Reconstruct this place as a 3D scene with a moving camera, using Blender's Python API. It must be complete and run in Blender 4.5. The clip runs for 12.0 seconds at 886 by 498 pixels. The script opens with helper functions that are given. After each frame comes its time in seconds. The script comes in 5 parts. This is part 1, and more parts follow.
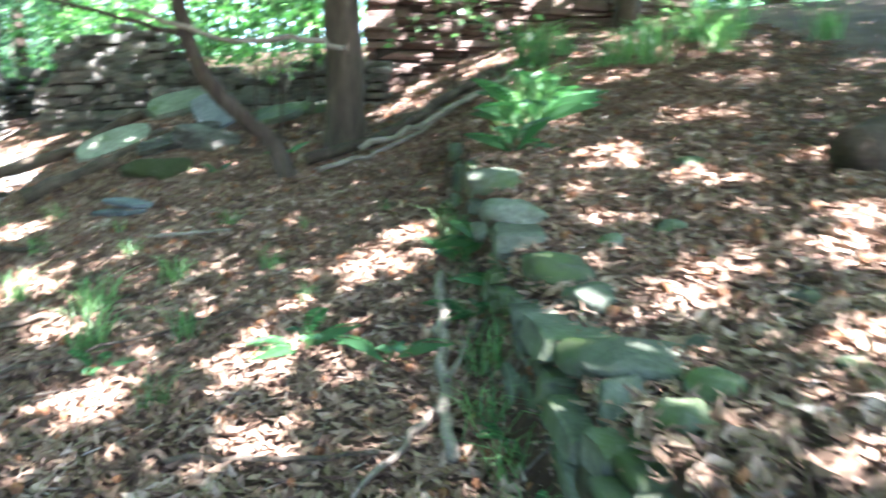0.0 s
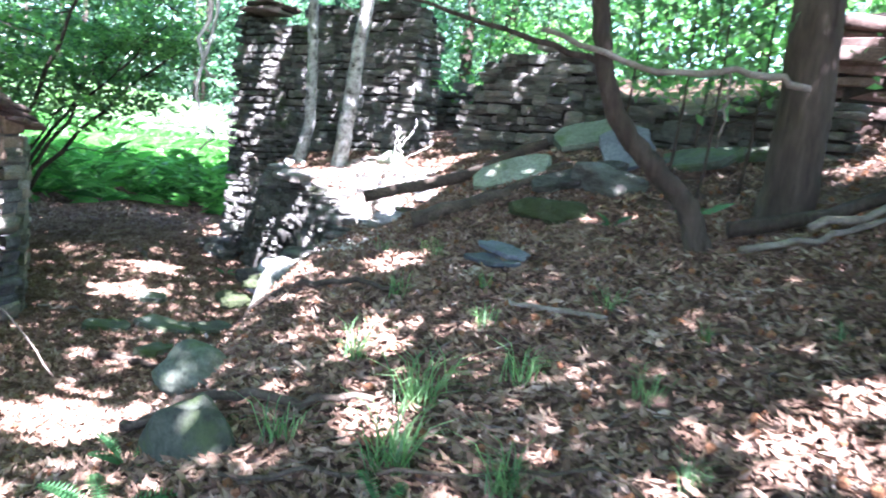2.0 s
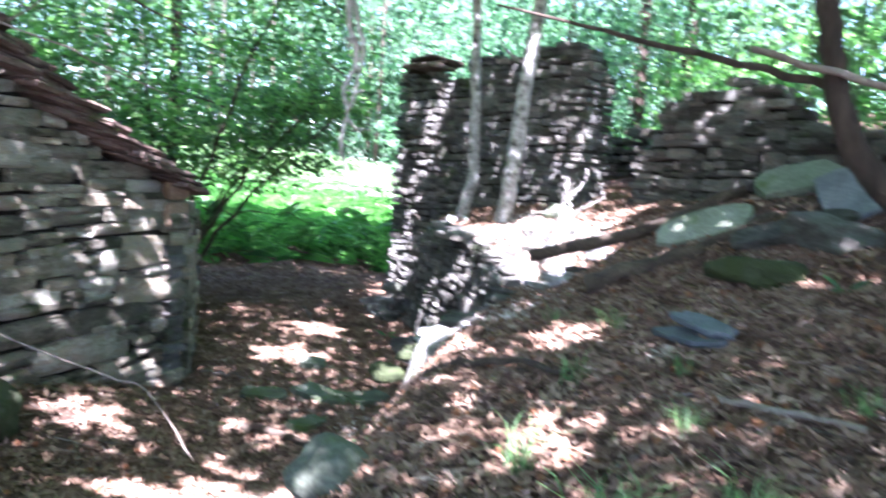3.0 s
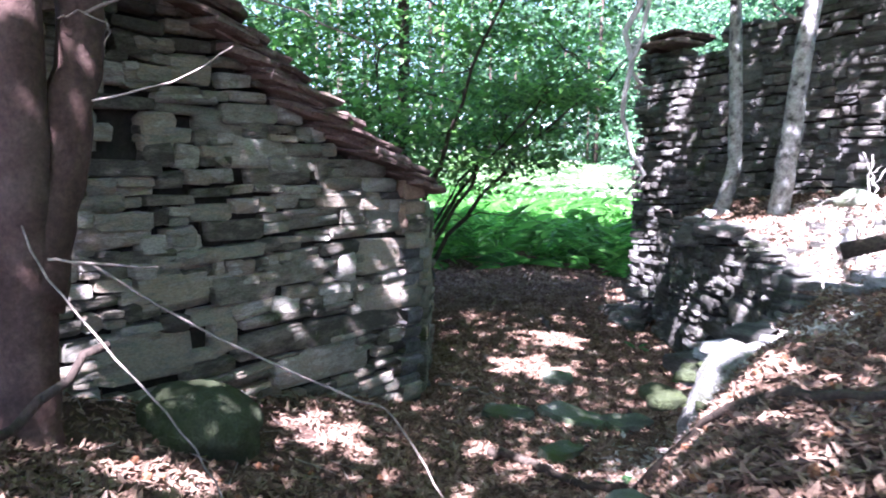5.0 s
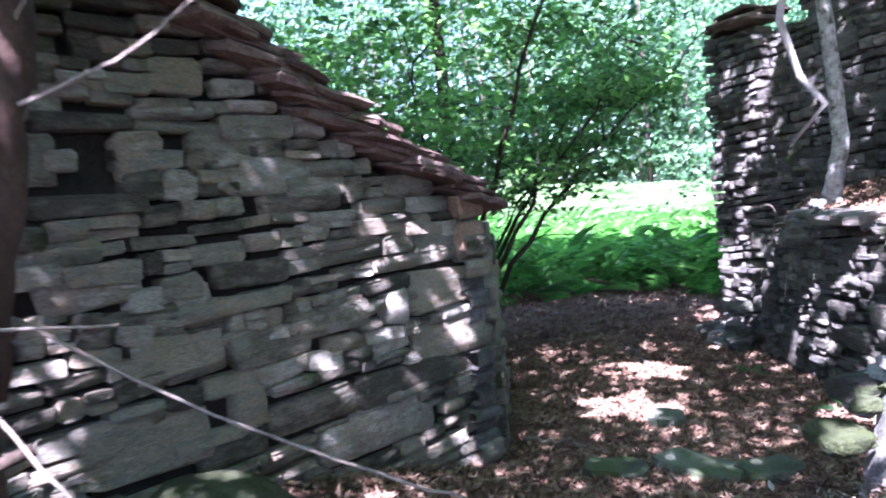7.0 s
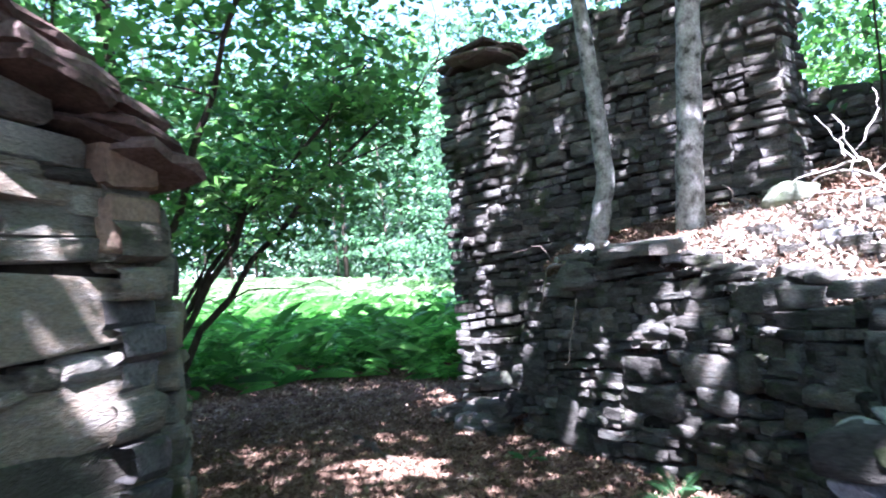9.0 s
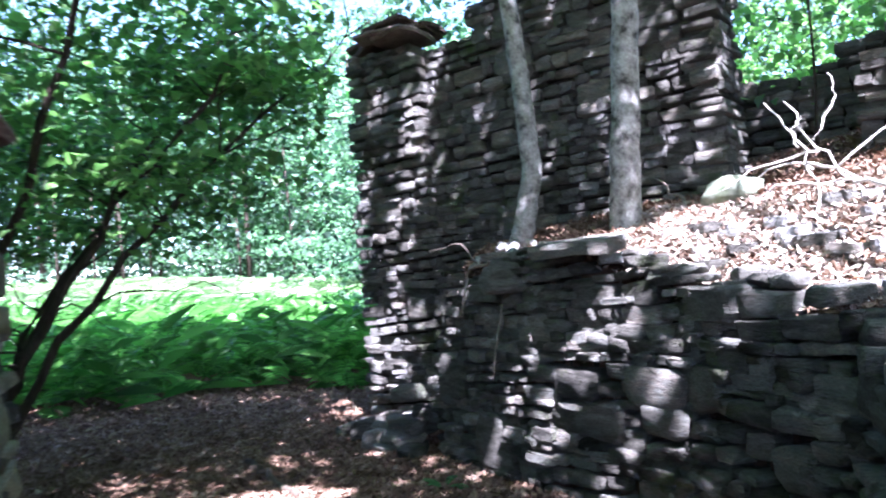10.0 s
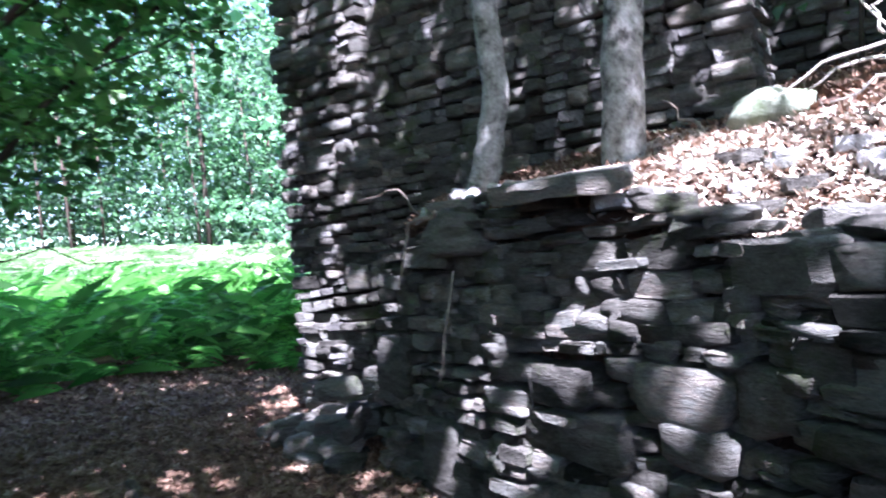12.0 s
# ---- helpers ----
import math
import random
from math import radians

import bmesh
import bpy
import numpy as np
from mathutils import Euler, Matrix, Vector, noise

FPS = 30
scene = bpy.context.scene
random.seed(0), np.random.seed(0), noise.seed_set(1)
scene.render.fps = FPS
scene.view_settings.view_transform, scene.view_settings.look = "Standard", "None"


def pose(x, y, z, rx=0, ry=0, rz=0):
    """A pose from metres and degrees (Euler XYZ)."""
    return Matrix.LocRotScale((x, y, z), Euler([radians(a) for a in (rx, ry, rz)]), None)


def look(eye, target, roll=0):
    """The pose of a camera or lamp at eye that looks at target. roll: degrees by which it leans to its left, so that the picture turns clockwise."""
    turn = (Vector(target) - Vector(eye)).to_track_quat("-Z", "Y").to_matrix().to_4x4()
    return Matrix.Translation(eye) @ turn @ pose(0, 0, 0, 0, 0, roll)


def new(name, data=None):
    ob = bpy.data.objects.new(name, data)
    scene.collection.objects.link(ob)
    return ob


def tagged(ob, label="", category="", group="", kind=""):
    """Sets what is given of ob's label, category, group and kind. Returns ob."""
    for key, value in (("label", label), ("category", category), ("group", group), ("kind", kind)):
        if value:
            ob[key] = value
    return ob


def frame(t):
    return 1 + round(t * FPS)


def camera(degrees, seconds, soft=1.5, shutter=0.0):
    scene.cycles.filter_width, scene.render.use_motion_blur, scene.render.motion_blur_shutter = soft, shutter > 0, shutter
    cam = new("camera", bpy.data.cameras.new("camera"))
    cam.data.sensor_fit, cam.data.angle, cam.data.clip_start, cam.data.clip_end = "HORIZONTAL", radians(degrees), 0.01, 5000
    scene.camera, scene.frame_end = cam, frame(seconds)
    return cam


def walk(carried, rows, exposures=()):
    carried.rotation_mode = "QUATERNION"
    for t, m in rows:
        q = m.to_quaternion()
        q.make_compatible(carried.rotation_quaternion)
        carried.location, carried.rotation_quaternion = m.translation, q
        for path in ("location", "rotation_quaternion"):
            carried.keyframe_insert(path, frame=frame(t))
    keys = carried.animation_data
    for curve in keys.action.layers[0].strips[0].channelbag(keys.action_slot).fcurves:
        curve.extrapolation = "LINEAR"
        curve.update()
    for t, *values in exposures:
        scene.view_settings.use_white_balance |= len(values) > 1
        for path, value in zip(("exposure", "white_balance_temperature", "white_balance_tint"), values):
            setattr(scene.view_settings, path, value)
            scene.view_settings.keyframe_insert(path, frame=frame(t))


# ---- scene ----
cam = camera(62.2, 12.0, soft=1.9, shutter=0.5)
PATH = [
    (0, (0.008, 0.204, 1.75), (0.002, 2.18, 1.439), 0.5),
    (0.5, (-0.006, 0.68, 1.821), (-0.41, 2.601, 1.44), 4.5),
    (1, (0.07, 1.158, 1.951), (-0.652, 2.99, 1.602), 2.1),
    (1.5, (-0.124, 1.454, 1.939), (-0.997, 3.232, 1.66), 3.5),
    (2, (-0.393, 1.854, 2.024), (-1.404, 3.548, 1.699), 6.6),
    (2.5, (-0.63, 2.266, 1.984), (-1.768, 3.881, 1.679), 4.1),
    (3, (-0.966, 2.619, 2.014), (-2.353, 4.041, 1.786), 4.2),
    (3.5, (-1.386, 2.827, 1.971), (-2.957, 4.059, 1.847), 5.5),
    (3.7, (-1.527, 2.94, 1.99), (-3.154, 4.096, 1.862), 3.4),
    (5.5, (-2.332, 3.09, 1.735), (-4.119, 3.968, 1.545), -0.7),
    (6, (-2.642, 3.354, 1.766), (-4.497, 4.095, 1.865), -3.7),
    (6.5, (-2.822, 3.443, 1.724), (-4.678, 4.18, 1.606), -5.5),
    (8.3, (-5.091, 4.334, 0.877), (-6.575, 5.671, 0.964), -5.7),
    (8.5, (-5.268, 4.465, 0.876), (-6.665, 5.893, 0.95), -5.1),
    (9, (-5.765, 4.875, 0.808), (-7.074, 6.384, 0.91), -4.6),
    (9.5, (-6.071, 5.16, 0.813), (-7.288, 6.744, 0.919), -4.1),
    (10, (-6.356, 5.563, 0.83), (-7.468, 7.223, 0.913), -4.4),
    (10.5, (-6.507, 6.051, 0.811), (-7.554, 7.753, 0.888), -4.6),
    (11, (-6.795, 6.373, 0.817), (-7.938, 8.013, 0.88), -4.9),
    (11.5, (-7.035, 6.673, 0.805), (-8.158, 8.328, 0.831), -4.9),
    (12, (-7.129, 7.191, 0.772), (-8.189, 8.887, 0.752), -5.4),
]
walk(cam, [(t, look(eye, target, roll)) for t, eye, target, roll in PATH], [(0, 4.62, 5750, 14), (1.5, 4.4, 5430, 24), (2.5, 4.12, 5450, 27), (3.5, 3.95, 5500, 32), (5.5, 3.72, 5420, 37), (6.5, 3.82, 5350, 42), (8.5, 3.75, 5350, 30), (12, 3.52, 5300, 30)])

# ---- world, sun, exposure ----
SUN = Vector((0.46, -0.38, 0.80)).normalized()
SUN_EL = math.asin(SUN.z)
SUN_AZ = math.atan2(SUN.x, SUN.y)
world = bpy.data.worlds.new("world")
scene.world = world
world.use_nodes = True
wn = world.node_tree
sky = wn.nodes.new("ShaderNodeTexSky")
sky.sky_type = "NISHITA"
sky.sun_disc = False
sky.sun_elevation, sky.sun_rotation = SUN_EL, SUN_AZ
wn.nodes["Background"].inputs["Strength"].default_value = 0.07
wn.links.new(sky.outputs["Color"], wn.nodes["Background"].inputs["Color"])
sun = new("sun", bpy.data.lights.new("sun", "SUN"))
sun.data.energy, sun.data.angle, sun.data.color = 4.6, radians(0.5), (1.0, 0.96, 0.92)
sun.matrix_world = look((0, 0, 30), Vector((0, 0, 30)) - SUN)


# ---- materials ----
def nodes_of(name):
    m = bpy.data.materials.new(name)
    m.use_nodes = True
    t = m.node_tree
    return m, t, t.nodes["Principled BSDF"]


def node(t, kind, **values):
    n = t.nodes.new(kind)
    for k, v in values.items():
        n.inputs[k].default_value = v
    return n


def ramp(t, fac, stops):
    n = t.nodes.new("ShaderNodeValToRGB")
    e = n.color_ramp.elements
    while len(e) < len(stops):
        e.new(0.5)
    for el, (p, c) in zip(e, stops):
        el.position, el.color = p, (*c, 1)
    t.links.new(fac, n.inputs["Fac"])
    return n.outputs["Color"]


def mix(t, fac, a, b, blend="MIX"):
    n = t.nodes.new("ShaderNodeMix")
    n.data_type, n.blend_type = "RGBA", blend
    for sock, v in ((n.inputs[0], fac), (n.inputs[6], a), (n.inputs[7], b)):
        if isinstance(v, (int, float)):
            sock.default_value = v
        elif isinstance(v, tuple):
            sock.default_value = (*v, 1)
        else:
            t.links.new(v, sock)
    return n.outputs[2]


def bump(t, bsdf, height, strength, distance):
    b = node(t, "ShaderNodeBump", Strength=strength, Distance=distance)
    t.links.new(height, b.inputs["Height"])
    t.links.new(b.outputs["Normal"], bsdf.inputs["Normal"])


def surface(name, stops, scale=3.0, fine=30.0, rough=0.9, relief=0.6, depth=0.02, moss=0.0, per="object", spread=0.5, stretch=None, moss_colour=(0.07, 0.10, 0.03), layers=1.0):
    """A weathered surface: colour ramp over coarse noise and a random value, fine speckle, moss on upper faces, bump."""
    m, t, bsdf = nodes_of(name)
    geo = t.nodes.new("ShaderNodeNewGeometry")
    co = t.nodes.new("ShaderNodeTexCoord").outputs["Object"] if stretch else geo.outputs["Position"]
    if stretch:
        mp = node(t, "ShaderNodeMapping", Scale=stretch)
        t.links.new(co, mp.inputs["Vector"])
        co = mp.outputs["Vector"]
    if layers != 1.0:
        mp = node(t, "ShaderNodeMapping", Scale=(1, 1, layers), Rotation=(0.12, 0.08, 0))
        t.links.new(co, mp.inputs["Vector"])
        co = mp.outputs["Vector"]
    big = node(t, "ShaderNodeTexNoise", Scale=scale, Detail=5.0, Roughness=0.6)
    small = node(t, "ShaderNodeTexNoise", Scale=fine, Detail=6.0, Roughness=0.7)
    for n in (big, small):
        t.links.new(co, n.inputs["Vector"])
    rnd = t.nodes.new("ShaderNodeObjectInfo").outputs["Random"] if per == "object" else geo.outputs["Random Per Island"]
    add = t.nodes.new("ShaderNodeMath")
    add.operation = "MULTIPLY_ADD"
    t.links.new(rnd, add.inputs[0])
    add.inputs[1].default_value = spread
    sub = t.nodes.new("ShaderNodeMath")
    sub.operation = "MULTIPLY_ADD"
    t.links.new(big.outputs["Fac"], sub.inputs[0])
    sub.inputs[1].default_value = 1.2
    sub.inputs[2].default_value = -0.1 - spread / 2
    t.links.new(sub.outputs[0], add.inputs[2])
    col = ramp(t, add.outputs[0], stops)
    spk = ramp(t, small.outputs["Fac"], [(0.3, (0.45, 0.45, 0.45)), (0.7, (1.35, 1.35, 1.35))])
    col = mix(t, 0.75, col, spk, "MULTIPLY")
    if moss > 0:
        mn = node(t, "ShaderNodeTexNoise", Scale=2.2, Detail=6.0, Roughness=0.7)
        t.links.new(geo.outputs["Position"], mn.inputs["Vector"])
        f = ramp(t, mn.outputs["Fac"], [(0.62 - 0.25 * moss, (0, 0, 0)), (0.78 - 0.2 * moss, (1, 1, 1))])
        col = mix(t, f, col, moss_colour)
    t.links.new(col, bsdf.inputs["Base Color"])
    bsdf.inputs["Roughness"].default_value = rough
    bsdf.inputs["Specular IOR Level"].default_value = 0.22
    mid = node(t, "ShaderNodeTexNoise", Scale=fine / 4.5, Detail=4.0, Roughness=0.65)
    t.links.new(co, mid.inputs["Vector"])
    hs = t.nodes.new("ShaderNodeMath")
    hs.operation = "MULTIPLY_ADD"
    t.links.new(mid.outputs["Fac"], hs.inputs[0])
    hs.inputs[1].default_value = 1.8
    t.links.new(small.outputs["Fac"], hs.inputs[2])
    bump(t, bsdf, hs.outputs[0], relief, depth)
    return m


def foliage(name, dark, light, glow=0.5, contrast=0.0):
    """Thin leaf: diffuse and translucent, with a colour for each leaf."""
    m, t, bsdf = nodes_of(name)
    geo = t.nodes.new("ShaderNodeNewGeometry")
    col = ramp(t, geo.outputs["Random Per Island"], [(0.0, dark), (0.7, light), (1.0, tuple(min(1, c * 1.5) for c in light))])
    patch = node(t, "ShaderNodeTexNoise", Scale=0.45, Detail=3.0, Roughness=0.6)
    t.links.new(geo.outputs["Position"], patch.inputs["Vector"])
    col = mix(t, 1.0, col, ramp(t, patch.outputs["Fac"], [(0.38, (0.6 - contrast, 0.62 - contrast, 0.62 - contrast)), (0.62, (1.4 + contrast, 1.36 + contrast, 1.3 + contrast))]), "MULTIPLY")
    t.links.new(col, bsdf.inputs["Base Color"])
    bsdf.inputs["Roughness"].default_value = 0.45
    tr = t.nodes.new("ShaderNodeBsdfTranslucent")
    t.links.new(mix(t, 1.0, col, (1.5, 1.85, 1.25), "MULTIPLY"), tr.inputs["Color"])
    ms = t.nodes.new("ShaderNodeMixShader")
    ms.inputs[0].default_value = glow
    t.links.new(bsdf.outputs[0], ms.inputs[1])
    t.links.new(tr.outputs[0], ms.inputs[2])
    t.links.new(ms.outputs[0], t.nodes["Material Output"].inputs["Surface"])
    return m


HUT_TONES = [(0.05, (0.12, 0.108, 0.085)), (0.3, (0.28, 0.245, 0.19)), (0.5, (0.32, 0.31, 0.255)), (0.7, (0.45, 0.365, 0.265)), (0.85, (0.41, 0.36, 0.29)), (1.0, (0.57, 0.53, 0.45))]
M_HUT = surface("hut_stone", HUT_TONES, 5, 34, relief=1.0, depth=0.04, moss=0.15, spread=1.0, layers=3.0)
M_HUT_FAR = surface("hut_stone_joined", HUT_TONES, 5, 34, relief=1.0, depth=0.04, moss=0.15, spread=1.0, layers=3.0, per="island")
M_DARKSTONE = surface("dark_stone", [(0.05, (0.055, 0.051, 0.043)), (0.35, (0.14, 0.13, 0.11)), (0.6, (0.20, 0.20, 0.175)), (0.8, (0.26, 0.225, 0.185)), (1.0, (0.38, 0.365, 0.33))], 5, 32, relief=1.0, depth=0.05, moss=0.15, layers=3.2, spread=0.75)
M_DARKSTONE_FAR = surface("dark_stone_joined", [(0.05, (0.045, 0.042, 0.038)), (0.4, (0.11, 0.104, 0.096)), (0.7, (0.18, 0.172, 0.16)), (1.0, (0.30, 0.29, 0.275))], 5, 40, relief=1.0, depth=0.035, moss=0.2, per="island")
M_MOSSY = surface("mossy_stone", [(0.1, (0.05, 0.054, 0.04)), (0.5, (0.11, 0.122, 0.09)), (1.0, (0.21, 0.225, 0.18))], 4, 35, moss=0.6)
M_MOSS = surface("thick_moss", [(0.1, (0.04, 0.045, 0.03)), (0.5, (0.07, 0.085, 0.04)), (1.0, (0.12, 0.135, 0.08))], 5, 45, relief=1.0, depth=0.05, moss=0.75, moss_colour=(0.06, 0.076, 0.025))
M_ROCK = surface("mossy_pale_rock", [(0.1, (0.14, 0.13, 0.11)), (0.5, (0.28, 0.27, 0.235)), (1.0, (0.42, 0.41, 0.37))], 5, 40, relief=1.0, depth=0.05, moss=0.45, moss_colour=(0.10, 0.125, 0.032))
M_SLAB = surface("roof_slate", [(0.1, (0.06, 0.04, 0.032)), (0.5, (0.125, 0.083, 0.068)), (1.0, (0.24, 0.18, 0.155))], 5, 40, moss=0.1)
M_GREENSLAB = surface("lichen_slab", [(0.1, (0.11, 0.125, 0.09)), (0.6, (0.19, 0.21, 0.155)), (1.0, (0.29, 0.31, 0.25))], 4, 30, moss=0.25)
M_BLUESLATE = surface("blue_slate", [(0.1, (0.06, 0.065, 0.075)), (0.6, (0.12, 0.13, 0.145)), (1.0, (0.2, 0.21, 0.225))], 4, 30, rough=0.6)
M_ORANGE = surface("rusty_stone", [(0.1, (0.17, 0.11, 0.07)), (0.6, (0.27, 0.185, 0.125)), (1.0, (0.36, 0.275, 0.2))], 6, 40)
M_PALE = surface("pale_rock", [(0.1, (0.2, 0.195, 0.185)), (0.5, (0.36, 0.35, 0.335)), (1.0, (0.5, 0.49, 0.47))], 5, 40, relief=1.0, depth=0.03)
# near-black colour stands for the shade in gaps between the stones
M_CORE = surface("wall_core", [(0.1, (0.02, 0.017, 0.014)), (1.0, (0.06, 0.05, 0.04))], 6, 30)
M_GROUND = surface("forest_soil", [(0.2, (0.045, 0.026, 0.018)), (0.5, (0.105, 0.06, 0.042)), (0.8, (0.18, 0.115, 0.085))], 1.2, 25, relief=1.0, depth=0.06, spread=0.0, moss=0.05, moss_colour=(0.06, 0.08, 0.025))
M_LITTER = surface("dead_leaves", [(0.0, (0.06, 0.037, 0.027)), (0.35, (0.16, 0.096, 0.063)), (0.65, (0.27, 0.178, 0.124)), (0.88, (0.38, 0.285, 0.215)), (1.0, (0.52, 0.44, 0.36))], 3, 60, rough=0.8, relief=0.3, depth=0.005, per="island", spread=0.55)
# pale tint stands for strong sun on dry leaves
M_SUNPALE = surface("sunlit_tint_debris", [(0.0, (0.30, 0.24, 0.19)), (0.5, (0.47, 0.40, 0.33)), (1.0, (0.64, 0.58, 0.51))], 3, 60, rough=0.6, relief=0.3, depth=0.005, per="island", spread=0.6)
M_BUR = surface("chestnut_husk", [(0.0, (0.12, 0.05, 0.025)), (1.0, (0.3, 0.14, 0.07))], 8, 90, per="island")
M_BARK = surface("brown_bark", [(0.1, (0.03, 0.022, 0.017)), (0.5, (0.075, 0.054, 0.041)), (1.0, (0.16, 0.128, 0.1))], 6, 26, relief=1.0, depth=0.05, stretch=(1, 1, 0.16), spread=0.1)
M_REDBARK = surface("reddish_bark", [(0.1, (0.035, 0.02, 0.016)), (0.5, (0.08, 0.048, 0.038)), (1.0, (0.17, 0.12, 0.10))], 3, 30, relief=0.5, depth=0.02, spread=0.1)
M_GREYBARK = surface("grey_bark", [(0.28, (0.05, 0.047, 0.042)), (0.44, (0.27, 0.26, 0.24)), (0.75, (0.52, 0.51, 0.48))], 9, 40, relief=0.5, depth=0.015, spread=0.1)
M_DEADWOOD = surface("dead_wood", [(0.1, (0.10, 0.08, 0.065)), (0.5, (0.22, 0.18, 0.145)), (1.0, (0.38, 0.33, 0.28))], 6, 50, relief=0.4, depth=0.01, per="island", spread=0.6)
M_DARKWOOD = surface("rotten_wood", [(0.1, (0.035, 0.026, 0.02)), (0.6, (0.10, 0.075, 0.055)), (1.0, (0.2, 0.16, 0.12))], 5, 40, relief=0.8, depth=0.03, spread=0.2)
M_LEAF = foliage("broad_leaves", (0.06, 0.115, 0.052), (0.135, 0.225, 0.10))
# raised patch contrast paints in lit and shaded masses of leaves
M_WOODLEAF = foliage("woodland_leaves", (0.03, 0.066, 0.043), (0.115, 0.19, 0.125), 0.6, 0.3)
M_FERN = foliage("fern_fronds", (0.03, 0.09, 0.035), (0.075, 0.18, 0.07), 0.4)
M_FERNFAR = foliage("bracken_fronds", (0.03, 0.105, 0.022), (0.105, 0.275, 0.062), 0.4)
# the same fronds, paler, with the full sun of the clearing in the colour
M_FERNSUNLIT = foliage("sunlit_tint_fronds", (0.10, 0.19, 0.07), (0.25, 0.36, 0.19), 0.3)
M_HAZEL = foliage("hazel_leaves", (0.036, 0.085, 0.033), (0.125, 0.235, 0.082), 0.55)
# lighter than the other leaves, to stand for sun on the shrubs
M_SUNLEAF = foliage("sunlit_tint_leaves", (0.06, 0.14, 0.045), (0.2, 0.34, 0.13), 0.6)
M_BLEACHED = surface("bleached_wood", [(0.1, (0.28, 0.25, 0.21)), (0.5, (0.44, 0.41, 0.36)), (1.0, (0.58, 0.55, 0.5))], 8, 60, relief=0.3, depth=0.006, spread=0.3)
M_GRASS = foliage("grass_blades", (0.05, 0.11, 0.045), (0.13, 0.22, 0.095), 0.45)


# ---- ground shape ----
EDGE = [(2.0, -5.77), (-6.3, 7.9), (-6.72, 9.45), (-7.75, 10.3), (-9.1, 10.8), (-10.5, 11.6), (-11.2, 13.6), (-11.5, 40.0)]
RNG = np.random.default_rng(7)


def smooth(a, b, x):
    k = np.clip((x - a) / (b - a), 0, 1)
    return k * k * (3 - 2 * k)


def waves(x, y, s, seed=0):
    """Cheap smooth unevenness, about -1 to 1."""
    return (np.sin(1.7 * x / s + 1.3 + seed) * np.cos(1.3 * y / s + seed * 2.1) + np.sin(0.9 * x / s - 2.3 * y / s + seed) * 0.7 + np.sin(3.1 * y / s + 1.9 * x / s + 0.5) * 0.4) / 2


def edge_distance(x, y):
    """Distance from the terrace edge, positive on the hill's side."""
    best = np.full(np.shape(x), 1e9)
    sign = np.ones(np.shape(x))
    for (ax, ay), (bx, by) in zip(EDGE, EDGE[1:]):
        dx, dy = bx - ax, by - ay
        k = np.clip(((x - ax) * dx + (y - ay) * dy) / (dx * dx + dy * dy), 0, 1)
        d = np.hypot(x - ax - k * dx, y - ay - k * dy)
        side = (dy * (x - ax) - dx * (y - ay)) > 0
        near = d < best
        best = np.where(near, d, best)
        sign = np.where(near, np.where(side, 1, -1), sign)
    return best * sign


def height(x, y):
    x, y = np.asarray(x, float), np.asarray(y, float)
    s = -0.3 * (x + 9.2) - 0.95 * (y - 6.7)
    low = -0.92 + 0.35 * np.maximum(0, s) * (1 - 0.9 * smooth(3, 9, s)) + 0.18 * np.clip(x + 6.5, 0, 4)
    m = -0.8 * x + 0.6 * y
    low = low + 0.056 * np.clip(m - 22, 0, 38) - 0.05 * np.clip(0.6 * x + 0.8 * y - 0.5, -25, 25) * smooth(17, 26, m)
    hill = -0.39 + 0.14 * x + 0.234 * y
    hill = hill + 0.40 * smooth(3.4, 1.2, y) * smooth(-4, -1.5, x)
    hill = hill + 0.42 * np.exp(-((x + 3.8) ** 2 + (y - 10.5) ** 2) / 1.6)
    terrace = 0.48 * smooth(-0.04, 0.10, x - (0.63 - 0.078 * y)) * smooth(8.5, 7.0, y) + 0.45 * smooth(7.0, 8.5, y) * smooth(-1.0, 1.2, x)
    hill = hill + terrace
    hill = np.where(hill > 4, 4 + 0.45 * (hill - 4), hill)
    e = edge_distance(x, y)
    hill = hill - 0.46 * smooth(-8.7, -7.5, x) * smooth(7.4, 8.2, y) * smooth(2.1, 0.2, e) * (e < 2.1)
    wall = smooth(7.6, 8.6, y)
    k = (1 - wall) * smooth(-0.55, 0.75, e) + wall * smooth(0.10, 0.26, e)
    z = low + (hill - low) * k
    near = smooth(40, 25, np.hypot(x + 5, y - 6))
    return z + near * (0.035 * waves(x, y, 1.1) + 0.018 * waves(x, y, 0.37, 3)) + (1 - near) * 0.4 * waves(x, y, 9, 1)


def gz(x, y):
    return float(height(x, y))


# ---- mesh helpers ----
def mesh_of(name, verts, faces, material, smooth_faces=False, mats=None):
    me = bpy.data.meshes.new(name)
    me.from_pydata(verts.tolist() if isinstance(verts, np.ndarray) else verts, [], faces.tolist() if isinstance(faces, np.ndarray) else faces)
    for mm in (material if isinstance(material, (list, tuple)) else [material]):
        me.materials.append(mm)
    if smooth_faces:
        me.polygons.foreach_set("use_smooth", np.ones(len(me.polygons), bool))
    if mats is not None:
        me.polygons.foreach_set("material_index", np.asarray(mats, np.int32))
    me.update()
    return me


def thing(name, label, category, at=(0, 0, 0), group="", kind=""):
    ob = new(name)
    ob.location = at
    ob.empty_display_size = 0.1
    return tagged(ob, label, category, group, kind)


def child(name, me, parent, label=""):
    ob = new(name, me)
    ob.parent = parent
    return tagged(ob, label)


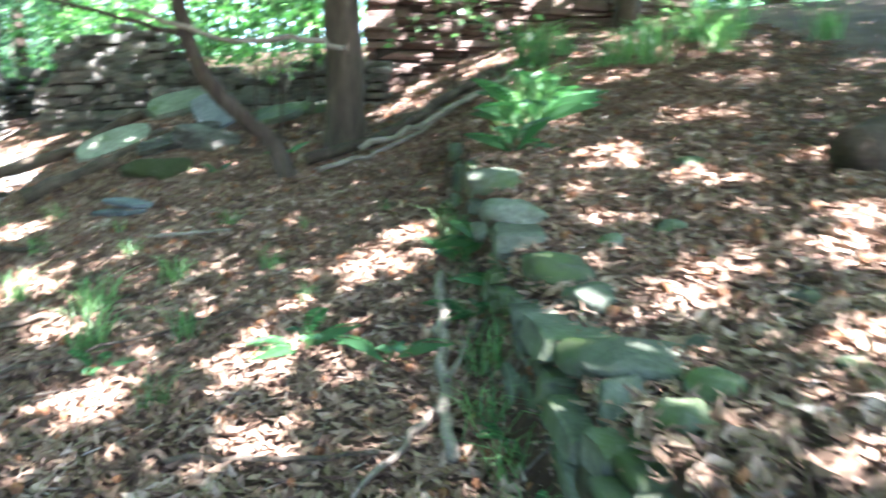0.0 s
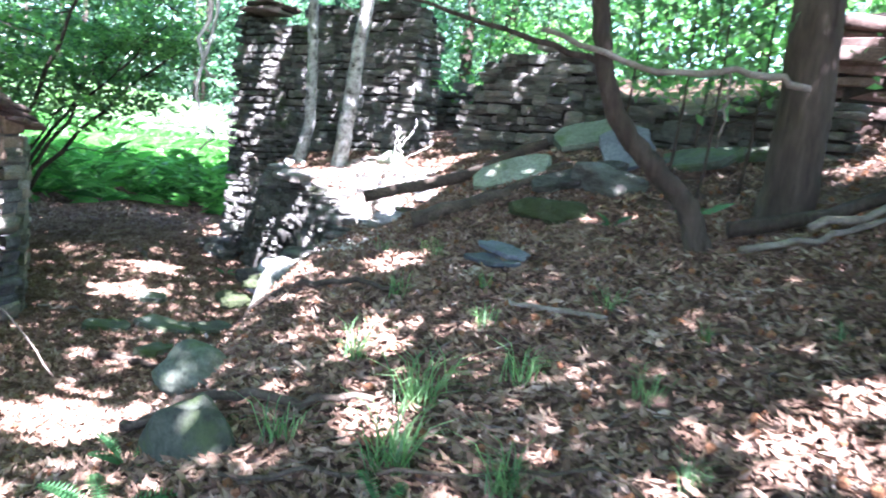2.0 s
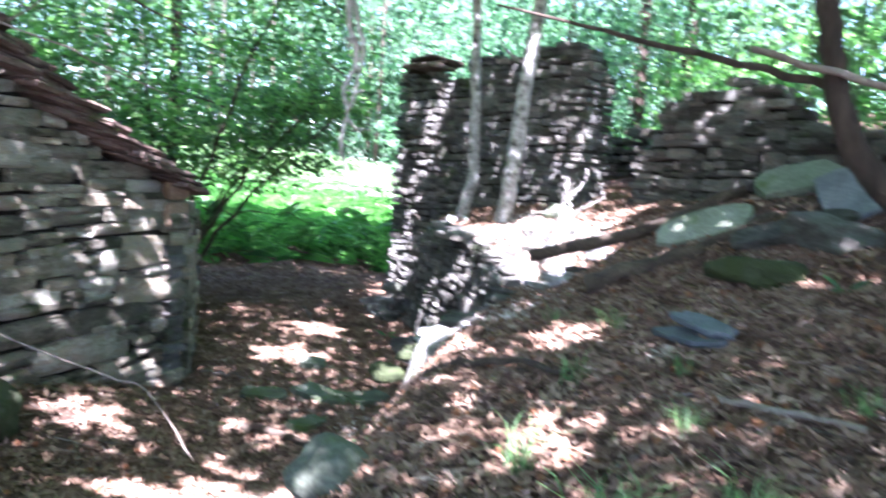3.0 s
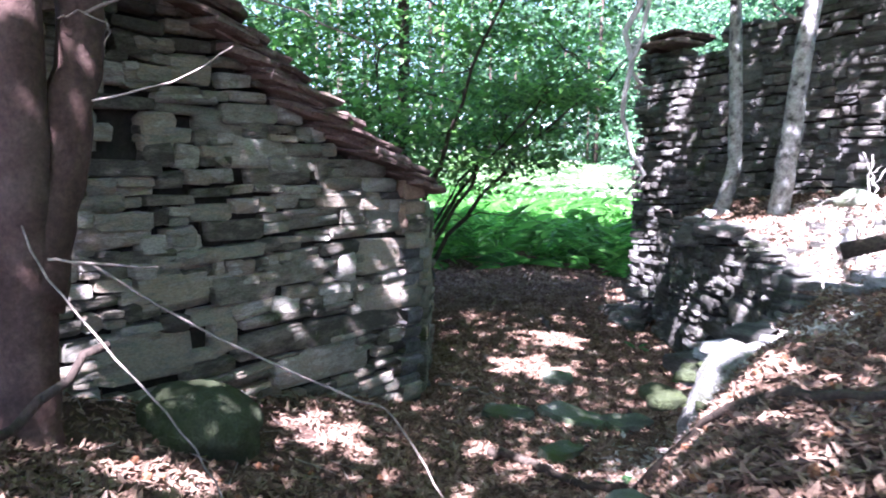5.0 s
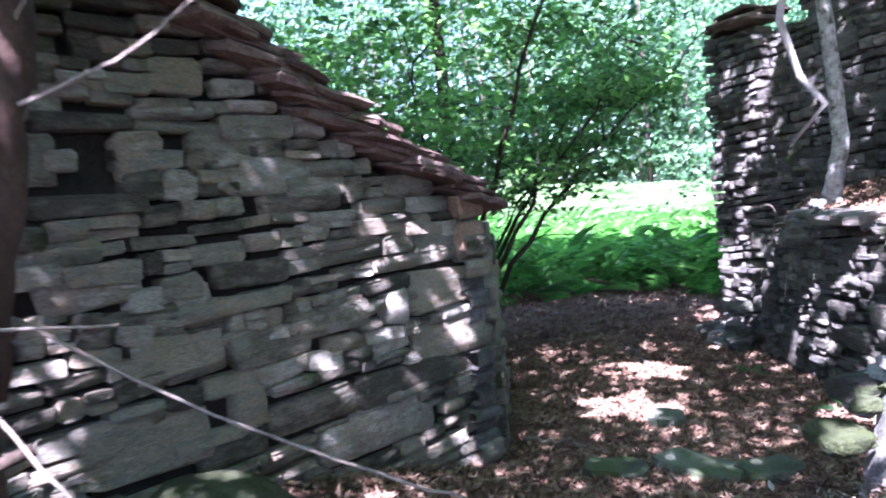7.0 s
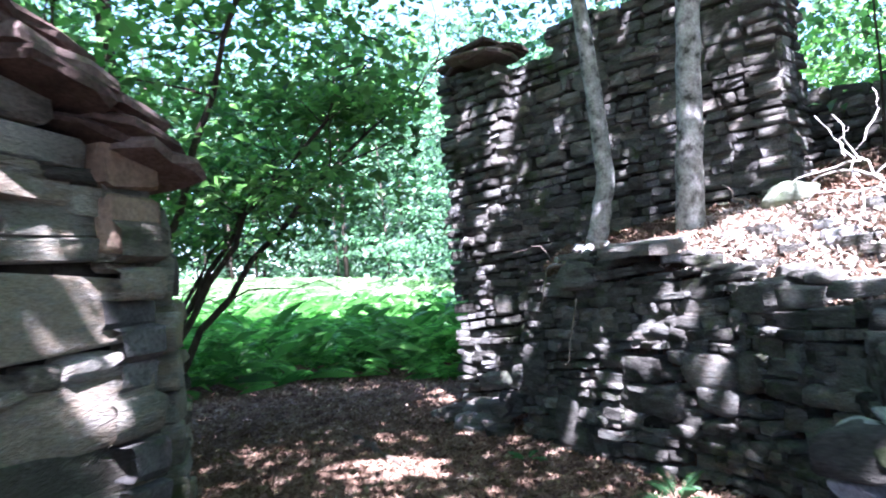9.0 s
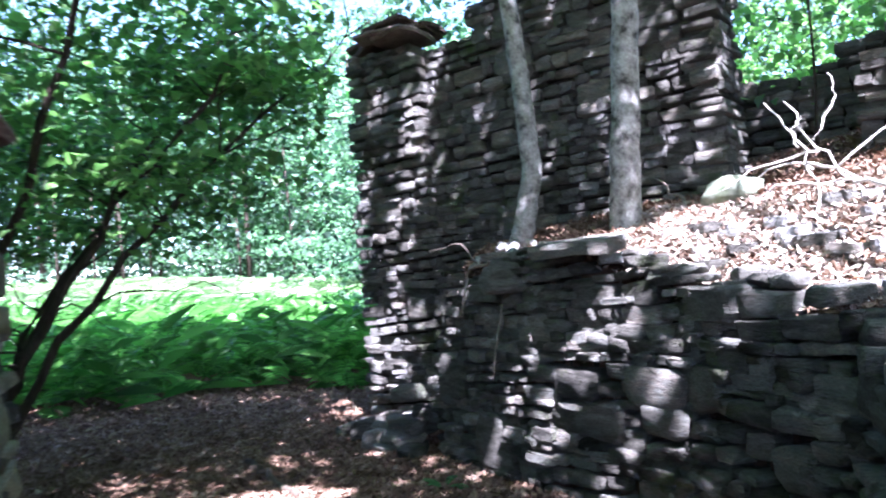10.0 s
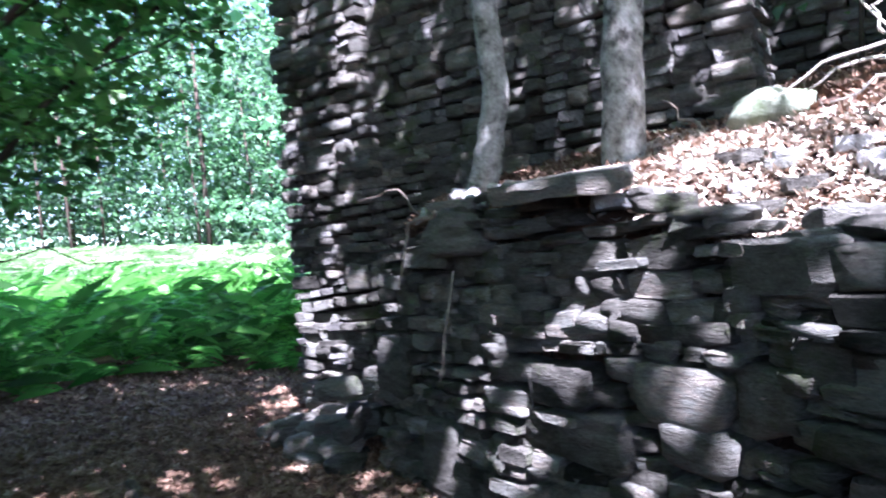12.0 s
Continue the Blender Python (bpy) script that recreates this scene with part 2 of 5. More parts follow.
def part(name, bm, material, parent, label="", smooth_faces=True):
    me = bpy.data.meshes.new(name)
    bm.to_mesh(me)
    bm.free()
    me.materials.append(material)
    me.polygons.foreach_set("use_smooth", np.full(len(me.polygons), smooth_faces))
    return child(name, me, parent, label)


def tube(points, radii, sides=8, knob=0.0, seed=0):
    """Verts and faces of a tapered limb through points."""
    r = np.random.default_rng(seed)
    P = np.array(points, float)
    R = np.array(radii, float)
    n = len(P)
    V, F = [], []
    for i in range(n):
        d = P[min(i + 1, n - 1)] - P[max(i - 1, 0)]
        d = d / (np.linalg.norm(d) + 1e-9)
        a = np.cross(d, (0.31, 0.9, 0.2) if abs(d[2]) > 0.7 else (0, 0, 1))
        a = a / np.linalg.norm(a)
        b = np.cross(d, a)
        for k in range(sides):
            w = 2 * math.pi * k / sides
            V.append(P[i] + (a * math.cos(w) + b * math.sin(w)) * R[i] * (1 + knob * r.uniform(-1, 1)))
    for i in range(n - 1):
        for k in range(sides):
            F.append((i * sides + k, i * sides + (k + 1) % sides, (i + 1) * sides + (k + 1) % sides, (i + 1) * sides + k))
    F.append(tuple(range(sides))[::-1])
    F.append(tuple((n - 1) * sides + k for k in range(sides)))
    return V, F


def join(pieces):
    V, F, o = [], [], 0
    for v, f in pieces:
        V += [tuple(p) for p in v]
        F += [tuple(i + o for i in q) for q in f]
        o += len(v)
    return V, F


def bend(points, steps=5, wob=0.03, seed=0):
    """A smooth, slightly crooked line through points (Catmull-Rom)."""
    r = np.random.default_rng(seed)
    P = [np.array(p, float) for p in points]
    P = [2 * P[0] - P[1]] + P + [2 * P[-1] - P[-2]]
    out = []
    for i in range(1, len(P) - 2):
        for s in range(steps):
            u = s / steps
            a, b, c, d = P[i - 1:i + 3]
            q = 0.5 * (2 * b + (c - a) * u + (2 * a - 5 * b + 4 * c - d) * u * u + (3 * b - a - 3 * c + d) * u ** 3)
            out.append(q + (r.normal(0, wob, 3) if out else 0))
    out.append(P[-2])
    return out


def leaves(centres, size, normals_up=0.6, seed=0, shape=0.42):
    """Folded pointed leaves: four corners and two triangles each."""
    r = np.random.default_rng(seed)
    C = np.asarray(centres, float)
    n = len(C)
    N = r.normal(0, 1, (n, 3)) * (1 - normals_up) + np.array([0, 0, 1]) * normals_up
    N /= np.linalg.norm(N, axis=1)[:, None]
    A = np.cross(N, r.normal(0, 1, (n, 3)))
    A /= np.linalg.norm(A, axis=1)[:, None] + 1e-9
    B = np.cross(N, A)
    s = (size * r.uniform(0.6, 1.35, n))[:, None]
    fold = N * s * 0.12
    V = np.stack([C - A * s * 0.5, C + B * s * shape * 0.5 + fold, C + A * s * 0.5 - fold, C - B * s * shape * 0.5 + fold], 1).reshape(-1, 3)
    i = np.arange(n)[:, None] * 4
    F = np.concatenate([i + np.array([[0, 1, 3]]), i + np.array([[1, 2, 3]])], 1).reshape(-1, 3)
    return V, F


# ---- stones ----
def stone_mesh(aspect, seed, material, cut=0.2, uneven=0.16):
    """One split stone, 1 m high and deep and aspect long: an uneven eight-sided face with worn rims, about 40 triangles."""
    r = random.Random(seed)
    a, h = aspect / 2, 0.5
    c = lambda: r.uniform(0.08, cut)
    j = lambda: r.uniform(-uneven, uneven) * 0.6
    ring = []
    for sx, sz in ((1, -1), (1, 1), (-1, 1), (-1, -1)):
        cx, cz = c() * min(1.6, aspect) * 1.1, c()
        p, q = (sx * (a - cx), sz * h + j()), (sx * a + j(), sz * (h - cz))
        ring += [p, q] if sx * sz < 0 else [q, p]
    bm = bmesh.new()
    tx, tz = r.uniform(-0.12, 0.12) / aspect, r.uniform(-0.09, 0.09)
    back = [bm.verts.new((x * 0.96, 0.5, z * 0.96)) for x, z in ring]
    rim = [bm.verts.new((x, -0.41 + r.uniform(-0.06, 0.04), z)) for x, z in ring]
    mid = [bm.verts.new((x * (1 - 0.16 / aspect), -0.47 + tx * x + tz * z + r.uniform(-0.02, 0.02), z * 0.84)) for x, z in ring]
    n = len(ring)
    for A, B in ((back, rim), (rim, mid)):
        for i in range(n):
            bm.faces.new((A[i], A[(i + 1) % n], B[(i + 1) % n], B[i]))
    bm.faces.new(mid)
    for f in bm.faces:
        f.smooth = seed % 3 != 0
    bmesh.ops.recalc_face_normals(bm, faces=bm.faces[:])
    me = bpy.data.meshes.new("stone")
    bm.to_mesh(me)
    bm.free()
    me.materials.append(material)
    return me


ASPECTS = (1.0, 1.6, 2.4, 3.6, 5.5)
STONES = {}


def stones_for(material):
    if material.name not in STONES:
        STONES[material.name] = {a: [stone_mesh(a, 31 * i + int(a * 10), material) for i in range(10)] for a in ASPECTS}
    return STONES[material.name]


def wall_cells(length, top, bottom, h_range, w_range, seed, big=(), blocks=0.0):
    """Cells (u, z, width, height) of random rubble laid in wavering courses."""
    r = random.Random(seed)
    cells = []
    big = list(big)
    for _ in range(int(length * 9 * blocks)):
        u, w, h = r.uniform(0.15, length - 0.15), r.uniform(0.2, 0.42), r.uniform(0.15, 0.27)
        lo, hi = bottom(u) + 0.1, top(u) - h * 0.7
        z = r.uniform(lo, max(lo + 0.05, hi))
        if all(abs(u - b[0]) > (w + b[2]) * 0.55 or abs(z - b[1]) > (h + b[3]) * 0.55 for b in big):
            big.append((u, z, w, h))
    z = min(bottom(length * i / 20) for i in range(21)) - 0.1
    z_end = max(top(length * i / 40) for i in range(41))
    row = 0
    while z < z_end:
        h = r.uniform(*h_range) * (1.25 if r.random() < 0.2 else 1)
        u = -r.uniform(0, 0.12)
        while u < length:
            w = r.uniform(*w_range) * (0.7 + h / h_range[1] * 0.6)
            w = min(w, length - u + 0.05)
            if w < 0.07:
                break
            wob = 0.05 * math.sin(u * 1.9 + row * 0.7 + seed)
            c = u + w / 2
            if bottom(min(max(c, 0), length)) - 0.12 < z + h / 2 < top(min(max(c, 0), length)) - 0.01:
                if not any(abs(c - b[0]) < b[2] * 0.45 and abs(z + h / 2 - b[1]) < b[3] * 0.44 for b in big):
                    q = r.random()
                    if h > 0.15 and q < 0.22:
                        k = r.uniform(0.35, 0.65)
                        cells.append((c, z + wob + h * k / 2, w, h * k))
                        cells.append((c, z + wob + h * (1 + k) / 2, w, h * (1 - k)))
                    elif h > 0.11 and w > 0.26 and q < 0.5:
                        k = r.uniform(0.4, 0.6)
                        cells.append((u + w * k / 2, z + wob + h / 2, w * k, h))
                        j = r.uniform(0.4, 0.6)
                        cells.append((u + w * (1 + k) / 2, z + wob + h * j / 2, w * (1 - k), h * j))
                        cells.append((u + w * (1 + k) / 2, z + wob + h * (1 + j) / 2, w * (1 - k), h * (1 - j)))
                    else:
                        cells.append((c, z + wob + h / 2, w, h))
            u += w
        z += h
        row += 1
    return cells + [(b[0], b[1], b[2] * 1.08, b[3] * 1.08) for b in big]


def dry_wall(parent, p0, p1, top, bottom, material, joined, h_range=(0.08, 0.2), w_range=(0.14, 0.5), depth=0.34, proud=0.03, thick=0.5, seed=1, big=(), most=300, holes=(), lean=0.0, core_name="wall", blocks=0.0):
    """A dry-stone face from p0 to p1, seen from its right-hand side, with a core behind it, dark like the shade in the
    gaps.
    """
    r = random.Random(seed)
    p0, p1 = Vector((*p0, 0)), Vector((*p1, 0))
    d = (p1 - p0).normalized()
    length = (p1 - p0).length
    n = Vector((d.y, -d.x, 0))
    # core
    cols = max(4, int(length / 0.2))
    V, F = [], []
    for i in range(cols + 1):
        u = length * i / cols
        uu = min(max(u, 0.1), length - 0.1)
        zt, zb = top(uu) - 0.12, bottom(uu) - 0.4
        zt = max(zt, zb + 0.05)
        for off in (-0.12, -thick):
            for z in (zb, zt):
                q = p0 + d * uu + n * (off + lean * (z - zb))
                V.append((q.x, q.y, z))
    for i in range(cols):
        a, b = i * 4, i * 4 + 4
        F += [(a, b, b + 1, a + 1), (a + 3, b + 3, b + 2, a + 2), (a + 1, b + 1, b + 3, a + 3)]
    F += [(0, 1, 3, 2), (cols * 4 + 2, cols * 4 + 3, cols * 4 + 1, cols * 4)]
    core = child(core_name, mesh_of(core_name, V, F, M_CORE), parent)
    lib = stones_for(material)
    cells = wall_cells(length, top, bottom, h_range, w_range, seed, big, blocks)
    cells = [c for c in cells if not any(abs(c[0] - hx) < (hw + 0.4 * c[2]) / 2 and abs(c[1] - hz) < (hh + 0.4 * c[3]) / 2 for hx, hz, hw, hh in holes)]
    base = Matrix((( d.x, -n.x, 0, 0), (d.y, -n.y, 0, 0), (0, 0, 1, 0), (0, 0, 0, 1)))
    rest = []
    order = sorted(range(len(cells)), key=lambda i: -cells[i][2] * cells[i][3])
    kept = set(order[:most])
    for i, (u, z, w, h) in enumerate(cells):
        asp = min(ASPECTS, key=lambda a: abs(math.log(a * h / w)))
        me = r.choice(lib[asp])
        dep = depth * r.uniform(0.75, 1.1)
        q = p0 + d * u + n * (-dep / 2 + r.uniform(-proud, proud) + lean * z)
        m = Matrix.Translation((q.x, q.y, z)) @ base @ Euler((r.uniform(-0.05, 0.05), r.uniform(-0.09, 0.09) if w < h * 3 else r.uniform(-0.045, 0.045), r.uniform(-0.08, 0.08))).to_matrix().to_4x4() @ Matrix.Diagonal((w / asp * 0.975, dep, h * 0.955, 1))
        if i in kept:
            ob = new("stone", me)
            ob.parent = core
            ob.matrix_basis = m
        else:
            rest.append((me, m))
    if rest:
        V, F, o = [], [], 0
        for me, m in rest:
            V += [tuple(m @ v.co) for v in me.vertices]
            F += [tuple(k + o for k in p.vertices) for p in me.polygons]
            o += len(me.vertices)
        tagged(child("stone_fill", mesh_of("stone_fill", V, F, joined, False), core), kind="stuff")
    return core


def boulder_bm(size, seed, rough=0.16, detail=3):
    """A rock: a ball cut by random planes, with slightly worn faces."""
    r = random.Random(seed)
    bm = bmesh.new()
    bmesh.ops.create_icosphere(bm, subdivisions=detail, radius=0.62)
    o = Vector((seed * 3.7, seed * 1.3, 0))
    cuts = [(Vector((r.uniform(-1, 1), r.uniform(-1, 1), r.uniform(-0.6, 1))).normalized(), r.uniform(0.36, 0.5)) for _ in range(9)]
    cuts += [(Vector((0, 0, 1)), r.uniform(0.4, 0.5)), (Vector((0, 0, -1)), 0.45), (Vector((1, 0, 0)), 0.5), (Vector((-1, 0, 0)), 0.5), (Vector((0, 1, 0)), 0.5), (Vector((0, -1, 0)), 0.5)]
    for v in bm.verts:
        for n, d in cuts:
            k = v.co.dot(n)
            if k > d:
                v.co -= n * (k - d) * 0.92
        v.co *= 1 + rough * noise.noise(v.co * 3.5 + o) + 0.06 * noise.noise(v.co * 9 + o)
        v.co = Vector((v.co.x * size[0], v.co.y * size[1], v.co.z * size[2]))
    return bm


def rock_bm(size, seed):
    """A broken, angular rock: the hull of random points, with chipped rims."""
    r = random.Random(seed)
    bm = bmesh.new()
    for _ in range(20):
        c = Vector((r.uniform(-1, 1), r.uniform(-1, 1), r.uniform(-1, 1))).normalized()
        k = 0.5 / max(abs(c.x), abs(c.y), abs(c.z)) ** 0.7 * r.uniform(0.8, 1.0)
        bm.verts.new((c.x * k * size[0], c.y * k * size[1], c.z * k * size[2]))
    res = bmesh.ops.convex_hull(bm, input=bm.verts[:])
    bmesh.ops.delete(bm, geom=list({v for v in res["geom_interior"] if isinstance(v, bmesh.types.BMVert)}), context="VERTS")
    bmesh.ops.bevel(bm, geom=bm.edges[:], offset=min(size) * 0.045, segments=1, affect="EDGES")
    return bm


def boulder(x, y, size, seed, material, label, sink=0.3, z=None, name="boulder", turn=0.0, group="", broken=False):
    ob = bpy.data.objects.new(name, bpy.data.meshes.new(name))
    angular = broken or material in (M_DARKSTONE, M_PALE)
    bm = rock_bm(size, seed) if angular else boulder_bm(size, seed)
    bm.to_mesh(ob.data)
    bm.free()
    ob.data.materials.append(material)
    ob.data.polygons.foreach_set("use_smooth", np.full(len(ob.data.polygons), not angular))
    scene.collection.objects.link(ob)
    ob.location = (x, y, (gz(x, y) if z is None else z) + size[2] * (0.5 - sink))
    ob.rotation_euler = (0, 0, turn)
    return tagged(ob, label, "boulder", group)


def slab(name, centre, size, rot, material, label, seed, group="", category="stone slab"):
    """A split stone slab with an uneven outline and chipped edges."""
    r = random.Random(seed)
    bm = bmesh.new()
    n = 14
    ring = []
    for i in range(n):
        a = 2 * math.pi * i / n
        c, s = math.cos(a), math.sin(a)
        k = 1 / max(abs(c), abs(s)) ** 0.75 * r.uniform(0.86, 1.06)
        ring.append((c * k * size[0] / 2, s * k * size[1] / 2))
    lo = [bm.verts.new((x * r.uniform(0.9, 1.0), y * r.uniform(0.9, 1.0), -size[2] / 2 + r.uniform(-1, 1) * size[2] * 0.15)) for x, y in ring]
    mid = [bm.verts.new((x, y, r.uniform(-1, 1) * size[2] * 0.2)) for x, y in ring]
    hi = [bm.verts.new((x * 0.96, y * 0.96, size[2] / 2 + r.uniform(-1, 1) * size[2] * 0.12)) for x, y in ring]
    for A, B in ((lo, mid), (mid, hi)):
        for i in range(n):
            bm.faces.new((A[i], A[(i + 1) % n], B[(i + 1) % n], B[i]))
    bm.faces.new(lo[::-1])
    bm.faces.new(hi)
    me = bpy.data.meshes.new(name)
    bm.to_mesh(me)
    bm.free()
    me.materials.append(material)
    ob = new(name, me)
    ob.location, ob.rotation_euler = centre, [radians(a) for a in rot]
    return tagged(ob, label, category, group) if label else ob


# ---- ground sheet ----
def axis(lo, hi, step, reach):
    inner = list(np.arange(lo, hi + 1e-6, step))
    out, d, x = [], step, hi
    while x < reach:
        d *= 1.22
        x += d
        out.append(x)
    neg, d, x = [], step, lo
    while x > -reach:
        d *= 1.22
        x -= d
        neg.append(x)
    return np.array(neg[::-1] + inner + out)


def build_ground():
    X, Y = axis(-14, 4, 0.11, 400), axis(-1, 16, 0.11, 400)
    gx, gy = np.meshgrid(X, Y, indexing="ij")
    V = np.stack([gx, gy, height(gx, gy)], -1).reshape(-1, 3)
    i, j = np.meshgrid(np.arange(len(X) - 1), np.arange(len(Y) - 1), indexing="ij")
    a = (i * len(Y) + j).reshape(-1, 1)
    F = np.concatenate([a, a + len(Y), a + len(Y) + 1, a + 1], 1)
    ob = new("ground", mesh_of("ground", V, F, M_GROUND, True))
    tagged(ob, "sloping forest floor of brown soil under leaves", "ground", kind="structure")


build_ground()

# ---- stone hut ----
HUT_C, HUT_D = Vector((-9.22, 6.66, 0)), Vector((0.405, -0.914, 0)).normalized()
HUT_IN = Vector((HUT_D.y, -HUT_D.x, 0))
RIDGE_U, RIDGE_Z, HUT_LEN = 3.2, 3.36, 6.3


def hut_top(u):
    sag = 0.15 * math.sin(math.pi * u / RIDGE_U) if 0 < u < RIDGE_U else 0.0
    return RIDGE_Z - 0.535 * abs(u - RIDGE_U) + (0.05 - sag if u < RIDGE_U else 0.0)


def hut_point(u, v, z):
    q = HUT_C + HUT_D * u + HUT_IN * v
    return (q.x, q.y, z)


def hut_base(u):
    q = hut_point(u, -0.15, 0)
    return gz(q[0], q[1])


def build_hut():
    hut = thing("stone_hut", "small old dry-stone hut with a stone slab roof", "hut")
    end = hut_point(HUT_LEN, 0, 0)
    big = [(3.23, 0.27, 0.79, 0.42), (2.44, 2.06, 0.63, 0.25), (2.21, 1.83, 0.75, 0.28), (0.5, 0.82, 0.95, 0.33), (3.46, 1.24, 0.55, 0.23), (3.63, 1.44, 0.5, 0.16), (0.45, 0.4, 0.88, 0.4), (0.85, 0.12, 1.5, 0.24), (2.99, 0.77, 0.61, 0.25), (2.31, 0.68, 0.63, 0.23), (2.53, 0.32, 0.22, 0.33),
           (1.38, -0.15, 1.2, 0.3), (3.0, 1.12, 0.5, 0.14), (2.4, 1.2, 0.55, 0.16), (1.76, 0.77, 0.68, 0.2), (3.39, 2.17, 0.52, 0.1), (3.25, 2.59, 0.31, 0.19), (2.65, 0.99, 1.0, 0.12), (2.81, 2.46, 0.39, 0.23), (1.93, 1.63, 0.64, 0.16), (2.02, 0.17, 0.75, 0.22), (1.1, 0.74, 0.26, 0.3), (3.08, 1.95, 0.28, 0.3), (3.7, 1.95, 0.28, 0.3), (3.4, 1.7, 0.62, 0.14)]
    # seen from outside, the face runs from the far end to the corner
    flip = lambda u: HUT_LEN - u
    core = dry_wall(hut, end[:2], HUT_C[:2], lambda u: hut_top(flip(u)) - 0.2, lambda u: hut_base(flip(u)), M_HUT, M_HUT_FAR, (0.06, 0.15), (0.15, 0.46), 0.36, 0.018, 0.6, 5,
                    [(flip(u), z, w, h) for u, z, w, h in big], 300, holes=[(flip(3.35), 1.95, 0.24, 0.26)])
    # corner block of rusty stone under the eave
    for k, (z, h) in enumerate(((1.22, 0.27), (1.5, 0.24))):
        ob = new("corner_stone", stone_mesh(1.0, 77 + k, M_ORANGE, 0.12, 0.04))
        ob.parent = hut
        q = hut_point(0.15, 0.10, z)
        ob.matrix_basis = Matrix.Translation(q) @ Euler((0, 0, math.atan2(HUT_D.y, HUT_D.x) + math.pi)).to_matrix().to_4x4() @ Matrix.Diagonal((0.34, 0.34, h, 1))
    # side walls and back
    far = hut_point(0, 4.5, 0)
    dry_wall(hut, HUT_C[:2], far[:2], lambda u: 1.6, lambda u: gz(*hut_point(0, u, 0)[:2]) - 0.1, M_HUT, M_DARKSTONE_FAR, (0.1, 0.22), (0.25, 0.6), seed=8, most=60, core_name="side_wall")
    # roof: two slopes of overlapping stone slabs
    r = random.Random(4)
    for side in (0, 1):
        name = "roof_slope"
        V = []
        u0, u1 = (-0.1, RIDGE_U) if side == 0 else (RIDGE_U, HUT_LEN + 0.1)
        for u in (u0, u1):
            for v in (0.12, 4.6):
                for dz in (0.0, 0.09):
                    V.append(hut_point(u, v, hut_top(u) - 0.22 + dz))
        F = [(0, 1, 3, 2), (4, 6, 7, 5), (0, 4, 5, 1), (2, 3, 7, 6), (1, 5, 7, 3), (0, 2, 6, 4)]
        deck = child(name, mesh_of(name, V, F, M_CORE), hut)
        rows = 15 if side == 0 else 13
        for layer in range(rows):
            u = -0.2 + layer * 0.24 if side == 0 else HUT_LEN + 0.3 - layer * 0.25
            v = -0.16
            col = 0
            while v < 4.4:
                w = r.uniform(0.5, 0.95)
                if side == 1 and layer > 8 and col < 2 and r.random() < 0.5:
                    v += w
                    col += 1
                    continue
                for k in range(3 if col == 0 else 1):
                    uu = u + 0.30 * (1 if side == 0 else -1) + r.uniform(-0.08, 0.08) + k * 0.09
                    z = hut_top(uu) - 0.2 + k * 0.055 + r.uniform(-0.01, 0.02)
                    s = slab("slab", hut_point(uu, v + w / 2 + r.uniform(-0.1, 0.06) - (0.02 if col else 0), z), (r.uniform(0.6, 0.85), w * 1.08, r.uniform(0.04, 0.075)),
                             (0, 0, 0), M_SLAB, "", r.randint(0, 9999))
                    s.parent = deck
                    tilt = -math.atan(0.535) * 0.5 if side == 0 else math.atan(0.535) * 0.5
                    ang = math.atan2(HUT_D.y, HUT_D.x)
                    s.rotation_euler = (Matrix.Rotation(ang + r.uniform(-0.12, 0.12), 4, "Z") @ Matrix.Rotation(tilt, 4, "Y") @ Matrix.Rotation(r.uniform(-0.05, 0.05), 4, "X")).to_euler()
                v += w
                col += 1
    # far gable
    V = [hut_point(0, 4.5, -1.4), hut_point(HUT_LEN, 4.5, -0.6), hut_point(HUT_LEN, 4.5, 1.6), hut_point(RIDGE_U, 4.5, 3.2), hut_point(0, 4.5, 1.6)]
    V += [hut_point(0, 4.1, -1.4), hut_point(HUT_LEN, 4.1, -0.6), hut_point(HUT_LEN, 4.1, 1.6), hut_point(RIDGE_U, 4.1, 3.2), hut_point(0, 4.1, 1.6)]
    F = [(0, 1, 2, 3, 4), (9, 8, 7, 6, 5)] + [(i, i + 5, (i + 1) % 5 + 5, (i + 1) % 5) for i in range(5)]
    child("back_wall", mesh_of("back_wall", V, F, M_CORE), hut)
    return hut


build_hut()

# low wall stub past the hut's corner
stub = thing("ruined_wall", "low crumbling stone wall beside the hut", "stone wall")
dry_wall(stub, (-9.38, 6.86), (-10.55, 7.55), lambda u: 1.28 - 0.25 * u, lambda u: -1.0, M_HUT, M_DARKSTONE_FAR, (0.12, 0.24), (0.25, 0.55), seed=12, most=60)

# ---- ruined tower ----
T0, T1 = Vector((-12.45, 13.03, 0)), Vector((-7.93, 12.85, 0))
T_LEN = (T1 - T0).length


def tower_top(u):
    steps = ((0.0, 3.78), (0.95, 3.80), (1.05, 3.62), (1.45, 3.72), (1.75, 3.75), (1.8, 4.1), (2.4, 4.12), (2.55, 3.98), (3.0, 4.08), (3.6, 4.16), (4.2, 4.2), (4.52, 4.0))
    for (a, za), (b, zb) in zip(steps, steps[1:]):
        if u <= b:
            return za + (zb - za) * max(0, (u - a) / (b - a))
    return 4.0


